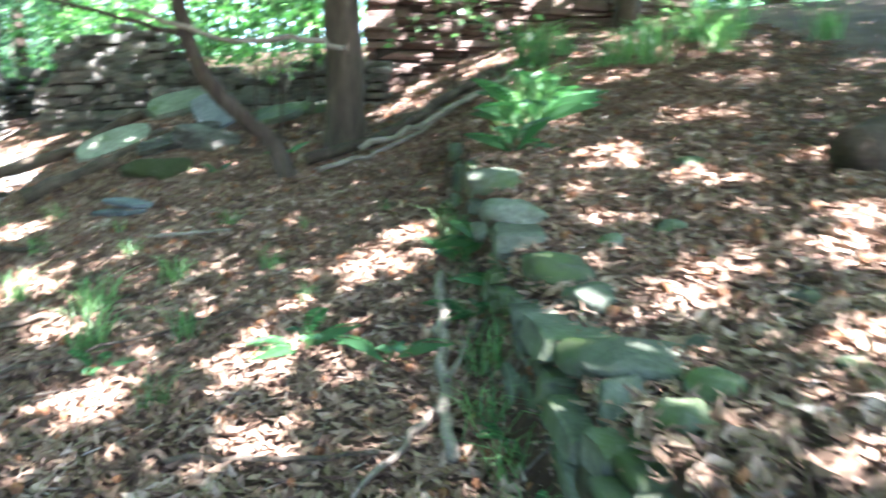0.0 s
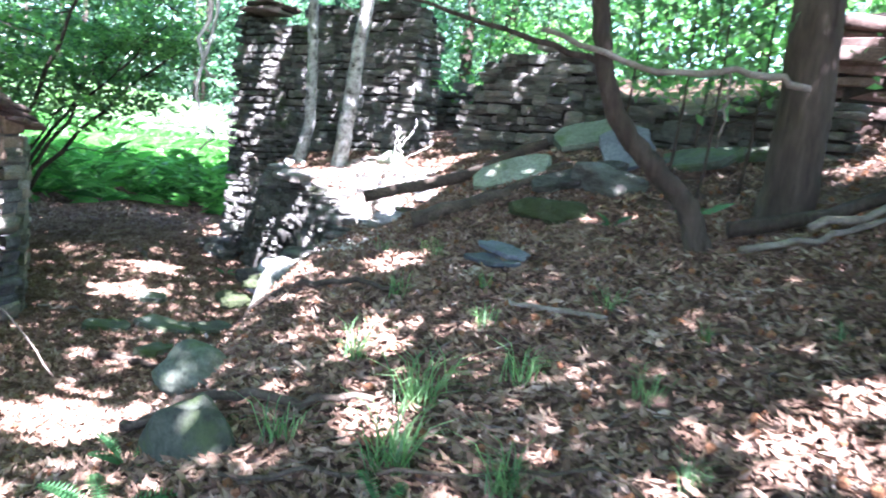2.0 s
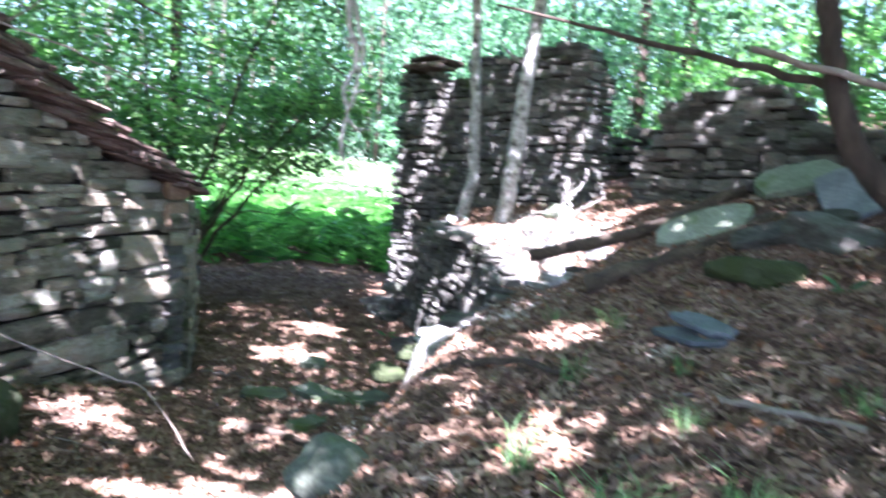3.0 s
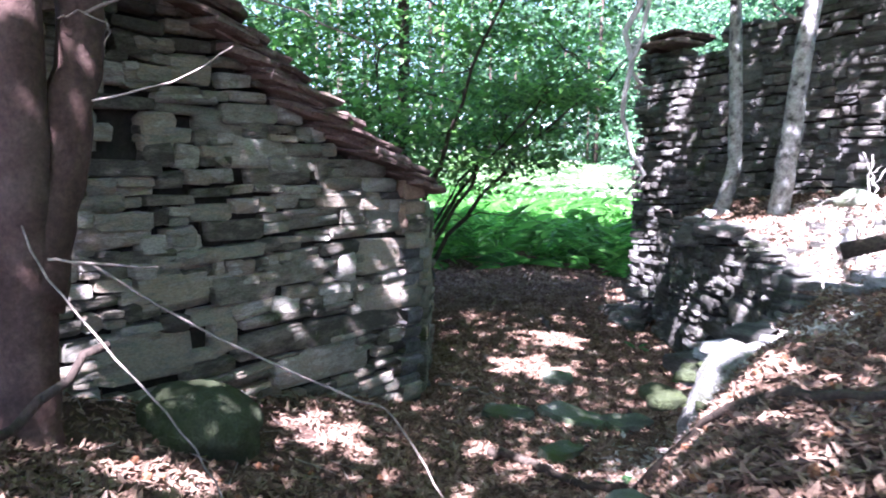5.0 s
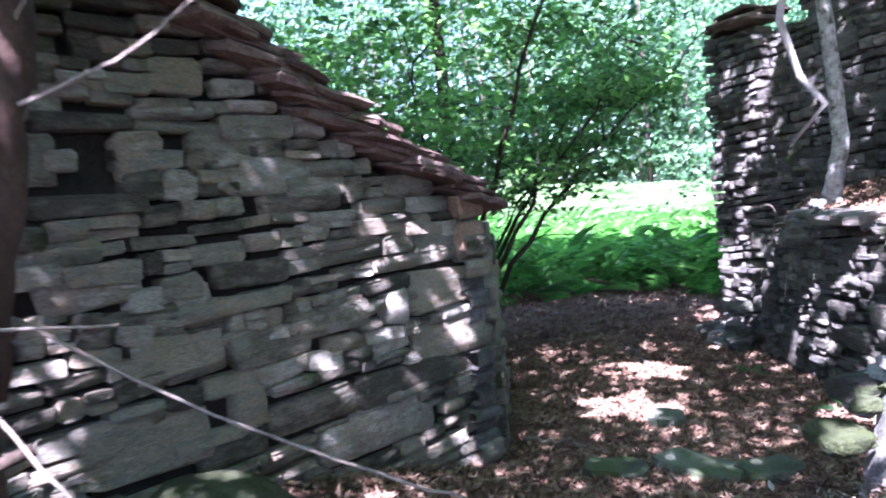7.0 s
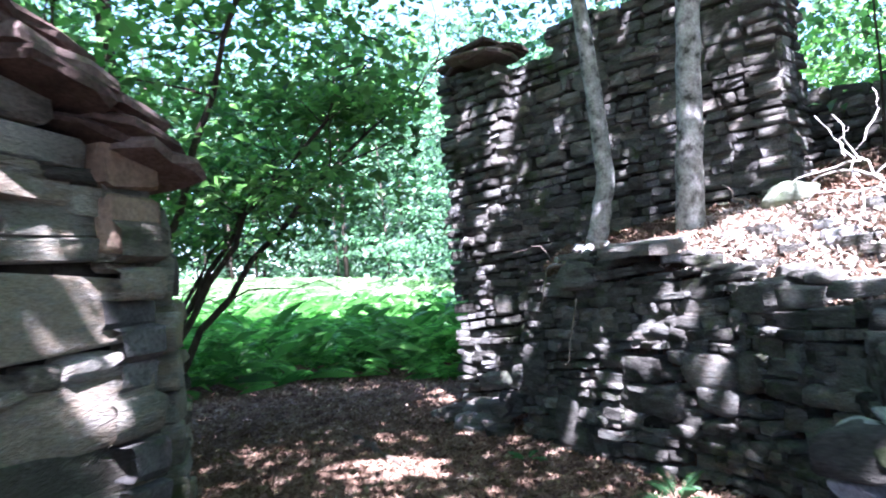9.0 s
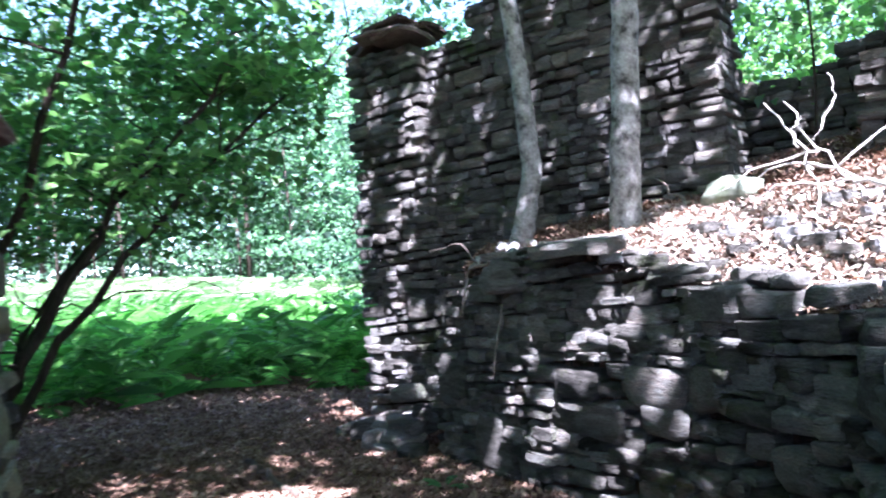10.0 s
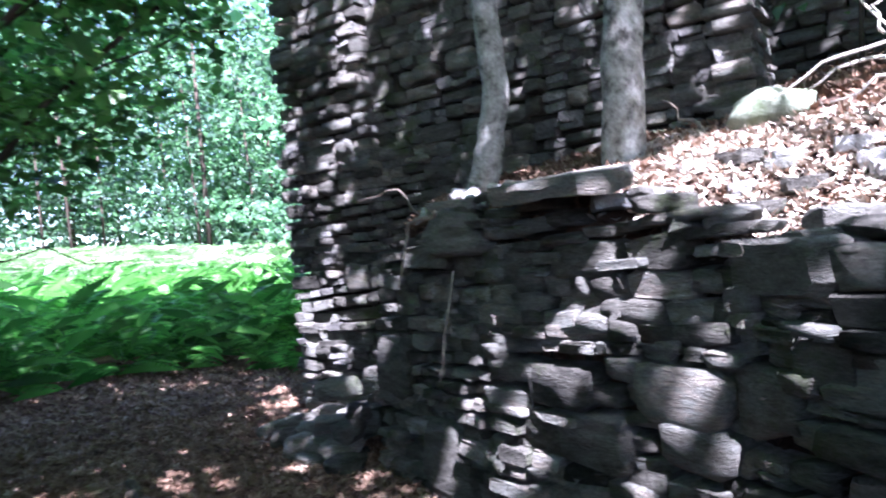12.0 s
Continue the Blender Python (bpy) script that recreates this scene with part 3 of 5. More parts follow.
def build_tower():
    tower = thing("ruined_house", "roofless ruined stone house with tall crumbling walls", "ruin")
    floor = lambda u: -1.0 if u < 1.6 else 0.8
    big = [(3.95, 3.42, 0.85, 0.34), (2.3, 3.25, 0.45, 0.3), (3.3, 2.7, 0.5, 0.25)]
    dry_wall(tower, T0[:2], T1[:2], tower_top, floor, M_DARKSTONE, M_DARKSTONE_FAR, (0.06, 0.17), (0.12, 0.36), 0.34, 0.03, 0.62, 21, big, 300, blocks=0.5)
    # corner pier, a little proud, of thin courses
    pier = (T0 + Vector((-0.06, -0.16, 0)))
    dry_wall(tower, pier[:2], (pier.x + 1.08, pier.y - 0.03), lambda u: 3.75 - 0.5 * max(0, u - 0.7), lambda u: -1.0, M_DARKSTONE, M_DARKSTONE_FAR, (0.07, 0.15), (0.12, 0.32), 0.3, 0.05, 0.2, 22, (), 200, core_name="corner_pier", blocks=0.35)
    # left and right returns
    dry_wall(tower, (T0.x - 0.02, T0.y + 2.6), (T0.x - 0.02, T0.y), lambda u: 3.3 + 0.15 * u, lambda u: -1.0, M_DARKSTONE, M_DARKSTONE_FAR, (0.07, 0.18), (0.18, 0.5), seed=23, most=60, core_name="side_wall")
    dry_wall(tower, (T1.x + 0.02, T1.y), (T1.x + 0.06, T1.y + 0.7), lambda u: 3.95 - 0.5 * u, lambda u: 0.8, M_DARKSTONE, M_DARKSTONE_FAR, (0.07, 0.18), (0.18, 0.5), seed=24, most=80, core_name="side_wall")
    # remains of the roof slabs over the corner
    r = random.Random(3)
    for k in range(7):
        s = slab("roof_slab", (T0.x + 0.1 + r.uniform(-0.05, 0.75), T0.y + r.uniform(-0.15, 0.35), 3.86 + k * 0.035), (r.uniform(0.6, 0.95), r.uniform(0.5, 0.8), 0.06), (r.uniform(-6, 6), r.uniform(-12, -2), r.uniform(-25, 25)), M_SLAB, "", 60 + k)
        s.parent = tower


build_tower()

# ---- retaining wall of the terrace ----
retaining = thing("retaining_wall", "rough dry-stone retaining wall below a leafy terrace", "stone wall")
W = [(-10.55, 11.62), (-9.1, 10.8), (-7.75, 10.3), (-6.72, 9.45), (-6.3, 7.95)]
TOPS = [0.84, 0.92, 0.72, 0.5, 0.36]
for k in range(4):
    L = (Vector(W[k + 1]) - Vector(W[k])).length
    z0, z1 = TOPS[k], TOPS[k + 1]
    bigs = {0: [(1.0, -0.62, 0.5, 0.42), (0.25, -0.1, 0.5, 0.38), (0.85, 0.69, 0.6, 0.15), (1.35, 0.36, 0.4, 0.17)],
            1: [(0.1, 0.58, 0.42, 0.3), (0.64, 0.62, 0.36, 0.17), (1.06, 0.63, 0.3, 0.17), (0.68, 0.41, 0.38, 0.18), (0.45, -0.02, 0.4, 0.22), (1.17, 0.0, 0.46, 0.27), (1.3, 0.27, 0.3, 0.1), (1.25, -0.22, 0.36, 0.2), (0.3, -0.26, 0.36, 0.18), (0.66, -0.28, 0.4, 0.25)],
            2: [(0.14, 0.03, 0.26, 0.28), (0.61, 0.55, 0.3, 0.15), (0.25, 0.56, 0.42, 0.2), (0.44, 0.22, 0.24, 0.2), (0.9, -0.3, 0.36, 0.24)], 3: [(0.7, -0.2, 0.4, 0.26)]}[k]
    dry_wall(retaining, W[k], W[k + 1], (lambda u, L=L, z0=z0, z1=z1: z0 + (z1 - z0) * u / L + 0.05 * math.sin(7 * u)), (lambda u: -1.05), M_DARKSTONE, M_DARKSTONE_FAR, (0.045, 0.13), (0.1, 0.3), 0.36, 0.04, 0.42, 40 + k, bigs, 230, lean=-0.05, blocks=0.45)

# ---- ruined walls on the hill ----
wall2 = thing("ruined_wall", "broken dry-stone wall among the trees", "stone wall")
dry_wall(wall2, (-6.75, 12.55), (-3.3, 12.5), lambda u: min(2.3 + 1.9 * u, 3.45 + 0.1 * math.sin(5 * u) - 0.02 * u, 3.45 - 0.7 * max(0, u - 1.7) + 0.08 * math.sin(9 * u)), lambda u: gz(-6.75 + u, 12.4) - 0.1, M_DARKSTONE, M_DARKSTONE_FAR, (0.08, 0.2), (0.14, 0.36), 0.36, 0.06, 0.55, 51, (), 280, blocks=0.7)
wall_rear = thing("ruined_wall", "mossy dry-stone wall behind the ruined house", "stone wall")
dry_wall(wall_rear, (-9.2, 15.3), (-5.6, 15.0), lambda u: 2.6 + 0.3 * u + 0.12 * math.sin(2.4 * u), lambda u: gz(-9 + u, 15) - 0.2, M_DARKSTONE, M_DARKSTONE_FAR, (0.08, 0.2), (0.15, 0.38), seed=52, most=160)
wall_up = thing("ruined_wall", "heap-like dry-stone wall higher up the slope", "stone wall")
dry_wall(wall_up, (-1.3, 12.9), (4.2, 13.6), lambda u: 4.15 + 0.12 * math.sin(2 * u), lambda u: gz(-1.3 + u, 13) - 0.1, M_SLAB, M_DARKSTONE_FAR, (0.07, 0.2), (0.4, 1.1), 0.4, 0.1, 0.6, 53, (), 200)

wall_mid = thing("ruined_wall", "dark mossy dry-stone wall behind the fallen slabs", "stone wall")
dry_wall(wall_mid, (-4.3, 12.0), (-0.9, 11.5), lambda u: 2.68 + 0.12 * math.sin(3 * u) + 0.04 * u, lambda u: gz(-4.3 + u, 11.7) - 0.15, M_DARKSTONE, M_DARKSTONE_FAR, (0.07, 0.17), (0.16, 0.5), 0.36, 0.06, 0.5, 54, (), 140, blocks=0.3)

# low mossy wall that holds the upper terrace
edge_x = lambda y: 0.63 - 0.078 * y
low_wall = thing("terrace_wall", "low mossy dry-stone terrace wall half buried in leaves", "stone wall")
P0, P1 = (edge_x(7.2) - 0.01, 7.2), (edge_x(0.6) - 0.01, 0.6)
LW = math.hypot(P0[0] - P1[0], P0[1] - P1[1])


def low_wall_at(u, off):
    k = u / LW
    return gz(P0[0] + (P1[0] - P0[0]) * k + off, P0[1] + (P1[1] - P0[1]) * k)


dry_wall(low_wall, P0, P1, lambda u: low_wall_at(u, 0.35) - 0.1 + 0.05 * math.sin(5 * u), lambda u: low_wall_at(u, -0.3) - 0.05, M_MOSSY, M_MOSSY, (0.1, 0.22), (0.2, 0.5), 0.34, 0.05, 0.3, 61, (), 120)

# ---- loose stones ----
MOSS = "rounded grey-green mossy stone lying in the leaves"
TERRACE_STONES = [(0.68, 2.78, 0.46, 0.5, 0.18), (0.86, 2.4, 0.19, 0.2, 0.12), (0.56, 2.42, 0.14, 0.2, 0.14), (0.7, 2.2, 0.2, 0.16, 0.13), (0.69, 3.5, 0.26, 0.24, 0.14), (0.56, 3.85, 0.3, 0.5, 0.2), (1.52, 3.2, 0.2, 0.16, 0.1), (1.0, 2.9, 0.14, 0.12, 0.08), (1.25, 4.2, 0.2, 0.16, 0.1), (0.9, 4.1, 0.18, 0.16, 0.1), (1.7, 5.3, 0.24, 0.2, 0.12), (0.42, 4.6, 0.42, 0.4, 0.2), (1.3, 2.45, 0.12, 0.1, 0.07), (0.34, 5.3, 0.35, 0.4, 0.2)]
for k, (x, y, a, b, c) in enumerate(TERRACE_STONES):
    boulder(x, y, (a, b, c), 100 + k, M_MOSSY, MOSS, 0.38, turn=k * 1.3, name="stone", group="stones on the terrace wall")
boulder(-4.24, 5.2, (0.5, 0.42, 0.36), 3, M_MOSSY, "mossy boulder at the edge of the bank", 0.2, turn=0.4)
boulder(-3.35, 4.43, (0.66, 0.5, 0.75), 4, M_MOSSY, "large mossy boulder lying on the bank's edge", 0.66, turn=0.2)
boulder(-7.34, 3.97, (0.85, 0.7, 0.55), 5, M_MOSS, "smooth green-grey boulder in front of the hut wall", 0.22, turn=0.8)
boulder(-5.83, 7.76, (0.88, 0.75, 1.08), 6, M_ROCK, "big mossy grey rock at the wall's end", 0.0, z=-0.6)
r = random.Random(19)
for k in range(26):
    a = r.uniform(0, 6.28)
    d = 0.62 * math.sqrt(r.random())
    x, y, q = -6.1 + 0.7 * d * math.cos(a), 7.85 + d * math.sin(a), r.uniform(0.16, 0.38)
    boulder(x, y, (q * 1.4, q, q * 0.6), 320 + k, M_MOSS if y < 7.75 else (M_PALE, M_DARKSTONE, M_PALE)[k % 3], "broken grey rock heaped at the wall's end", 0.12, z=max(gz(x, y), 0.3 - 0.75 * d), name="stone", turn=a, group="rocks at the wall's end", broken=True)
boulder(-7.75, 12.15, (0.5, 0.4, 0.28), 10, M_GREENSLAB, "rounded pale stone lying on the terrace", 0.25, name="stone")
boulder(-3.35, 8.8, (0.8, 0.45, 0.26), 11, M_MOSS, "large mossy stone under fallen slabs", 0.3, turn=0.3)
boulder(-3.0, 9.5, (0.9, 0.6, 0.45), 12, M_DARKSTONE, "dark stone in the heap of rubble", 0.3)
# rubble at the foot of the ruined house
r = random.Random(9)
for k in range(46):
    u = 1.4 * r.random()
    x, y = -10.75 - 1.15 * u + r.uniform(-0.2, 0.2), 11.75 + 0.6 * u + r.uniform(-0.45, 0.25)
    s = r.uniform(0.16, 0.36)
    boulder(x, y, (s * 1.3, s, s * 0.7), 200 + k, M_DARKSTONE, "tumbled grey stone at the ruin's foot", 0.1, z=-0.98 + r.uniform(0.0, 0.75) * max(0.1, 1 - u) * 0.9, name="stone", turn=r.uniform(0, 6), group="rubble at the ruin")
# stones along the top of the retaining wall
for k in range(16):
    u = k / 15
    x, y = -9.6 + 2.6 * u + r.uniform(-0.08, 0.08), 11.2 - 1.1 * u + r.uniform(0.0, 0.25)
    s = r.uniform(0.14, 0.3)
    boulder(x, y, (s * 1.7, s, s * 0.45), 260 + k, M_DARKSTONE, "flat loose stone on top of the retaining wall", 0.15, z=0.96 - 0.24 * float(smooth(0.42, 0.68, u)) - 0.3 * max(0, u - 0.7), name="stone", turn=r.uniform(0, 3), group="coping stones")
slab("coping_slab", (-8.56, 10.66, 1.0), (0.82, 0.5, 0.1), (7, 2, -20), M_DARKSTONE, "dark flat slab overhanging the retaining wall", 31)
boulder(-9.42, 10.98, (0.62, 0.42, 0.34), 301, M_DARKSTONE, "grey boulder under the tree's roots", 0.5, z=0.82, name="stone", turn=-0.5)
for k, (x, y, a, b) in enumerate([(-8.0, 7.9, 0.8, 0.4), (-8.4, 7.35, 0.6, 0.35), (-7.6, 8.3, 0.6, 0.4), (-7.3, 7.2, 0.5, 0.3), (-9.2, 8.6, 0.6, 0.4)]):
    slab("flat_stone", (x, y, gz(x, y) + 0.03), (a, b, 0.1), (2, 3, 20 + 30 * k), M_MOSSY, "flat mossy stone set in the path", 40 + k, "stones in the path", "stone")
r = random.Random(77)
for k in range(44):
    x = r.uniform(-8.3, -5.7)
    y = 10.6 - 0.5 * (x + 8.0) + 1.3 * r.random() ** 1.3
    a = r.uniform(0.12, 0.42)
    slab("flat_stone", (x, y, gz(x, y) + 0.035), (a, a * r.uniform(0.5, 0.8), 0.07), (r.uniform(-6, 6), r.uniform(-6, 6), r.uniform(-40, 20)), (M_PALE, M_PALE, M_DARKSTONE)[k % 3], "flat pale stone among the terrace leaves", 500 + k, "stones on the terrace", "stone")
# slate on the bank and fallen roof slabs
slab("slate", (-3.2, 7.42, gz(-3.2, 7.42) + 0.05), (0.62, 0.34, 0.045), (2, -3, -28), M_BLUESLATE, "flat blue-grey slate lying on the leaves", 51, "slates on the bank", "slate")
slab("slate", (-3.18, 7.56, gz(-3.18, 7.56) + 0.11), (0.55, 0.28, 0.04), (2, 5, -22), M_BLUESLATE, "flat blue-grey slate lying on the leaves", 52, "slates on the bank", "slate")
slab("fallen_slab", (-4.2, 9.6, gz(-4.2, 9.6) + 0.06), (0.95, 0.42, 0.09), (38, -22, 25), M_GREENSLAB, "long pale green lichen-covered roof slab", 53, "fallen roof slabs")
slab("fallen_slab", (-3.72, 10.55, gz(-3.72, 10.55) + 0.14), (0.85, 0.5, 0.1), (32, -16, 22), M_GREENSLAB, "pale green fallen slab leaning on rubble", 54, "fallen roof slabs")
slab("fallen_slab", (-3.05, 10.1, gz(-3.05, 10.1) + 0.2), (0.62, 0.62, 0.06), (46, -24, 30), M_BLUESLATE, "smooth blue-grey slab leaning on rubble", 55, "fallen roof slabs")
slab("fallen_slab", (-3.35, 9.45, gz(-3.35, 9.45) + 0.12), (1.1, 0.36, 0.07), (20, -20, 28), M_DARKSTONE, "thin mossy slab leaning on rubble", 56, "fallen roof slabs")
slab("fallen_slab", (-2.4, 10.6, gz(-2.4, 10.6) + 0.1), (1.1, 0.6, 0.1), (22, -12, -10), M_MOSSY, "mossy slab lying on the heap", 57, "fallen roof slabs")
slab("fallen_slab", (-2.0, 11.6, gz(-2.0, 11.6) + 0.1), (1.4, 0.6, 0.12), (14, -8, -6), M_MOSSY, "mossy slab lying on the heap", 58, "fallen roof slabs")


# ---- logs and sticks ----
def limb(name, points, r0, r1, material, label, category, seed, twigs=(), sides=7, group="", wob=0.02):
    line = bend(points, 5, wob, seed)
    n = len(line)
    pieces = [tube(line, [r0 + (r1 - r0) * i / (n - 1) for i in range(n)], sides, 0.12, seed)]
    for k, (pts, a, b) in enumerate(twigs):
        l2 = bend(pts, 4, wob * 0.6, seed + k + 1)
        pieces.append(tube(l2, [a + (b - a) * i / (len(l2) - 1) for i in range(len(l2))], 5, 0.1, seed + k))
    V, F = join(pieces)
    return tagged(new(name, mesh_of(name, V, F, material, True)), label, category, group)


def lying(x0, y0, x1, y1, up=0.04, n=4):
    return [(x0 + (x1 - x0) * i / (n - 1), y0 + (y1 - y0) * i / (n - 1), gz(x0 + (x1 - x0) * i / (n - 1), y0 + (y1 - y0) * i / (n - 1)) + up) for i in range(n)]


limb("beam", [(-6.05, 9.25, 1.05), (-5.1, 9.9, 1.42), (-4.2, 10.5, 1.98)], 0.08, 0.07, M_DARKWOOD, "dark rotten roof beam lying on rubble", "beam", 1)
limb("beam", [(-4.75, 8.45, 1.0), (-4.2, 9.1, 1.3), (-3.6, 9.9, 1.75)], 0.09, 0.06, M_DARKWOOD, "dark rotten roof beam lying on rubble", "beam", 2)
limb("log", lying(-1.5, 8.2, 0.75, 10.2, 0.12), 0.07, 0.05, M_BARK, "long thin log lying up the slope", "log", 3)
limb("log", lying(-0.9, 8.1, 0.9, 9.3, 0.18), 0.035, 0.02, M_DEADWOOD, "bare pole lying up the slope", "log", 4)
limb("log", lying(-1.3, 7.7, 0.4, 9.3, 0.10), 0.03, 0.02, M_DEADWOOD, "bare pole lying up the slope", "log", 5)
limb("stick", lying(-2.62, 6.58, -1.85, 6.5, 0.04, 3), 0.022, 0.018, M_DEADWOOD, "straight pale stick on the leaves", "stick", 6, wob=0.004)
limb("root", lying(-0.02, 4.9, 0.05, 3.1, 0.06, 5), 0.04, 0.03, M_DEADWOOD, "bent bare root beside the terrace wall", "root", 7, [(lying(0.0, 3.6, -0.35, 2.9, 0.05, 3), 0.025, 0.012), (lying(0.02, 3.7, 0.22, 4.2, 0.1, 3), 0.02, 0.01)])
limb("stick", lying(-2.9, 4.2, -0.9, 5.0, 0.05), 0.014, 0.007, M_DARKWOOD, "thin crooked stick on the leaves", "stick", 8)
limb("stick", lying(-4.0, 4.45, -2.6, 5.0, 0.12), 0.035, 0.02, M_DARKWOOD, "mossy stick leaning on a boulder", "stick", 9)
limb("stick", lying(-5.6, 6.5, -3.6, 6.6, 0.07), 0.035, 0.02, M_DARKWOOD, "mossy branch lying across the bank", "stick", 10)
limb("stick", lying(-1.4, 3.4, -0.2, 3.2, 0.05), 0.02, 0.01, M_DARKWOOD, "dark stick on the leaves", "stick", 11)
limb("stick", lying(-12.3, 10.6, -10.9, 9.9, 0.05), 0.04, 0.03, M_DARKWOOD, "dark fallen branch on the path", "stick", 12)
limb("stick", lying(-9.5, 7.1, -8.7, 7.5, 0.1), 0.02, 0.008, M_DEADWOOD, "thin stick at the hut's corner", "stick", 13)
limb("stick", lying(-7.6, 6.6, -6.2, 7.0, 0.06), 0.045, 0.03, M_DARKWOOD, "mossy fallen branch on the path", "stick", 14)
limb("log", lying(2.5, 4.75, 4.0, 5.3, 0.12), 0.17, 0.15, M_DARKWOOD, "thick dark rotten log lying across the terrace", "log", 41, sides=12)
# fallen twigs on the sunny terrace
limb("dead_branch", [(-6.5, 10.35, 1.15), (-6.85, 10.9, 1.35), (-7.2, 11.5, 1.95)], 0.013, 0.006, M_BLEACHED, "bare bleached branch lying on the terrace", "branch", 15, [([(-6.95, 11.1, 1.5), (-7.3, 11.0, 1.45), (-7.6, 11.0, 1.3)], 0.009, 0.004), ([(-7.0, 11.2, 1.6), (-6.85, 11.4, 1.9), (-6.9, 11.5, 2.1)], 0.009, 0.004), ([(-6.85, 10.9, 1.35), (-6.5, 11.0, 1.6), (-6.3, 11.1, 1.75)], 0.009, 0.004), ([(-6.7, 10.7, 1.25), (-7.1, 10.6, 1.25), (-7.35, 10.7, 1.2)], 0.009, 0.004)])
limb("dead_branch", [(-8.0, 12.3, 1.15), (-8.25, 12.4, 1.4), (-8.5, 12.5, 1.62)], 0.022, 0.01, M_DEADWOOD, "short broken stick on the terrace", "branch", 16)
limb("dead_branch", [(-9.45, 10.85, 0.95), (-9.75, 11.0, 0.85), (-9.85, 10.95, 0.5)], 0.016, 0.006, M_DEADWOOD, "thin dead twigs hanging over the wall", "branch", 17, [([(-9.6, 10.9, 0.95), (-9.9, 11.1, 1.12), (-10.3, 11.2, 1.1)], 0.01, 0.004), ([(-9.3, 10.75, 0.6), (-9.3, 10.62, 0.3), (-9.36, 10.6, 0.0)], 0.008, 0.004)])
# bleached branch that hangs over the bank
limb("hanging_branch", [(-3.4, 3.6, 6.6), (-4.3, 4.9, 4.6), (-4.95, 5.65, 3.1), (-5.1, 5.8, 2.35), (-5.25, 5.95, 1.62)], 0.034, 0.01, M_BLEACHED, "bleached dead branch hanging from the canopy", "branch", 18,
     [([(-4.95, 5.65, 3.1), (-5.0, 5.85, 2.7), (-5.05, 5.75, 2.3)], 0.022, 0.01), ([(-5.1, 5.8, 2.35), (-5.3, 6.05, 2.5), (-5.55, 6.3, 2.55)], 0.014, 0.006), ([(-5.1, 5.8, 2.3), (-5.25, 6.05, 2.2), (-5.4, 6.25, 2.22)], 0.012, 0.005), ([(-4.7, 5.3, 3.6), (-5.0, 5.5, 3.3), (-5.35, 5.9, 3.0)], 0.018, 0.006), ([(-5.0, 5.7, 2.8), (-5.3, 6.0, 2.85), (-5.6, 6.3, 2.75)], 0.014, 0.005)], wob=0.04)
limb("twig", [(-6.86, 3.16, 2.55), (-6.75, 3.27, 2.58), (-6.65, 3.41, 2.5), (-6.57, 3.37, 2.38)], 0.006, 0.003, M_DEADWOOD, "thin bleached twig hanging from the trunk", "twig", 601, sides=5, group="twigs by the forked tree", wob=0.008)
limb("dead_branch", [(-6.96, 11.13, 0.72), (-7.03, 11.31, 1.28), (-7.12, 11.46, 1.62), (-7.35, 11.57, 1.98)], 0.012, 0.005, M_BLEACHED, "bleached forked branch standing on the terrace", "branch", 611, [([(-7.05, 11.49, 1.42), (-7.21, 11.51, 1.5), (-7.5, 11.53, 1.38)], 0.012, 0.005), ([(-7.07, 11.39, 1.46), (-6.88, 11.26, 1.38), (-6.72, 11.14, 1.22)], 0.014, 0.006), ([(-7.13, 11.46, 1.59), (-7.15, 11.49, 1.75), (-7.1, 11.53, 1.83)], 0.009, 0.004)])
# dead branches in front of the hut
limb("dead_branch", [(-7.0, 2.75, 1.2), (-6.75, 3.1, 1.19), (-6.5, 3.6, 1.16)], 0.011, 0.007, M_DEADWOOD, "thin dead branch sticking out from a trunk", "branch", 19, wob=0.004)
limb("dead_branch", [(-6.85, 2.9, 1.45), (-6.35, 3.05, 1.15), (-5.9, 3.4, 0.7), (-5.6, 3.68, 0.3), (-5.5, 3.8, -0.05)], 0.0065, 0.005, M_DEADWOOD, "long thin dead branch leaning on a trunk", "branch", 20, wob=0.004)
limb("dead_branch", [(-6.95, 3.2, 1.2), (-6.6, 3.94, 0.69), (-6.24, 4.65, 0.33), (-6.1, 4.9, 0.2), (-5.95, 5.2, -0.35)], 0.009, 0.006, M_DEADWOOD, "long thin dead branch beside the hut", "branch", 21, wob=0.004)
limb("dead_branch", [(-5.7, 2.3, 0.2), (-5.82, 2.79, 0.5), (-6.05, 3.3, 0.84)], 0.03, 0.022, M_BARK, "dark broken branch standing out of the leaves", "branch", 22)
limb("dead_branch", [(-6.9, 3.3, 2.6), (-6.4, 3.7, 2.75), (-6.0, 4.3, 2.55), (-5.9, 4.9, 2.35)], 0.011, 0.004, M_DEADWOOD, "bare twig reaching out from a trunk", "branch", 23, twigs=[([(-6.2, 4.0, 2.7), (-6.1, 4.3, 2.95), (-6.0, 4.5, 3.0)], 0.008, 0.004), ([(-6.9, 3.3, 2.1), (-6.5, 3.7, 2.2), (-6.3, 4.0, 2.4)], 0.008, 0.004)], wob=0.008)


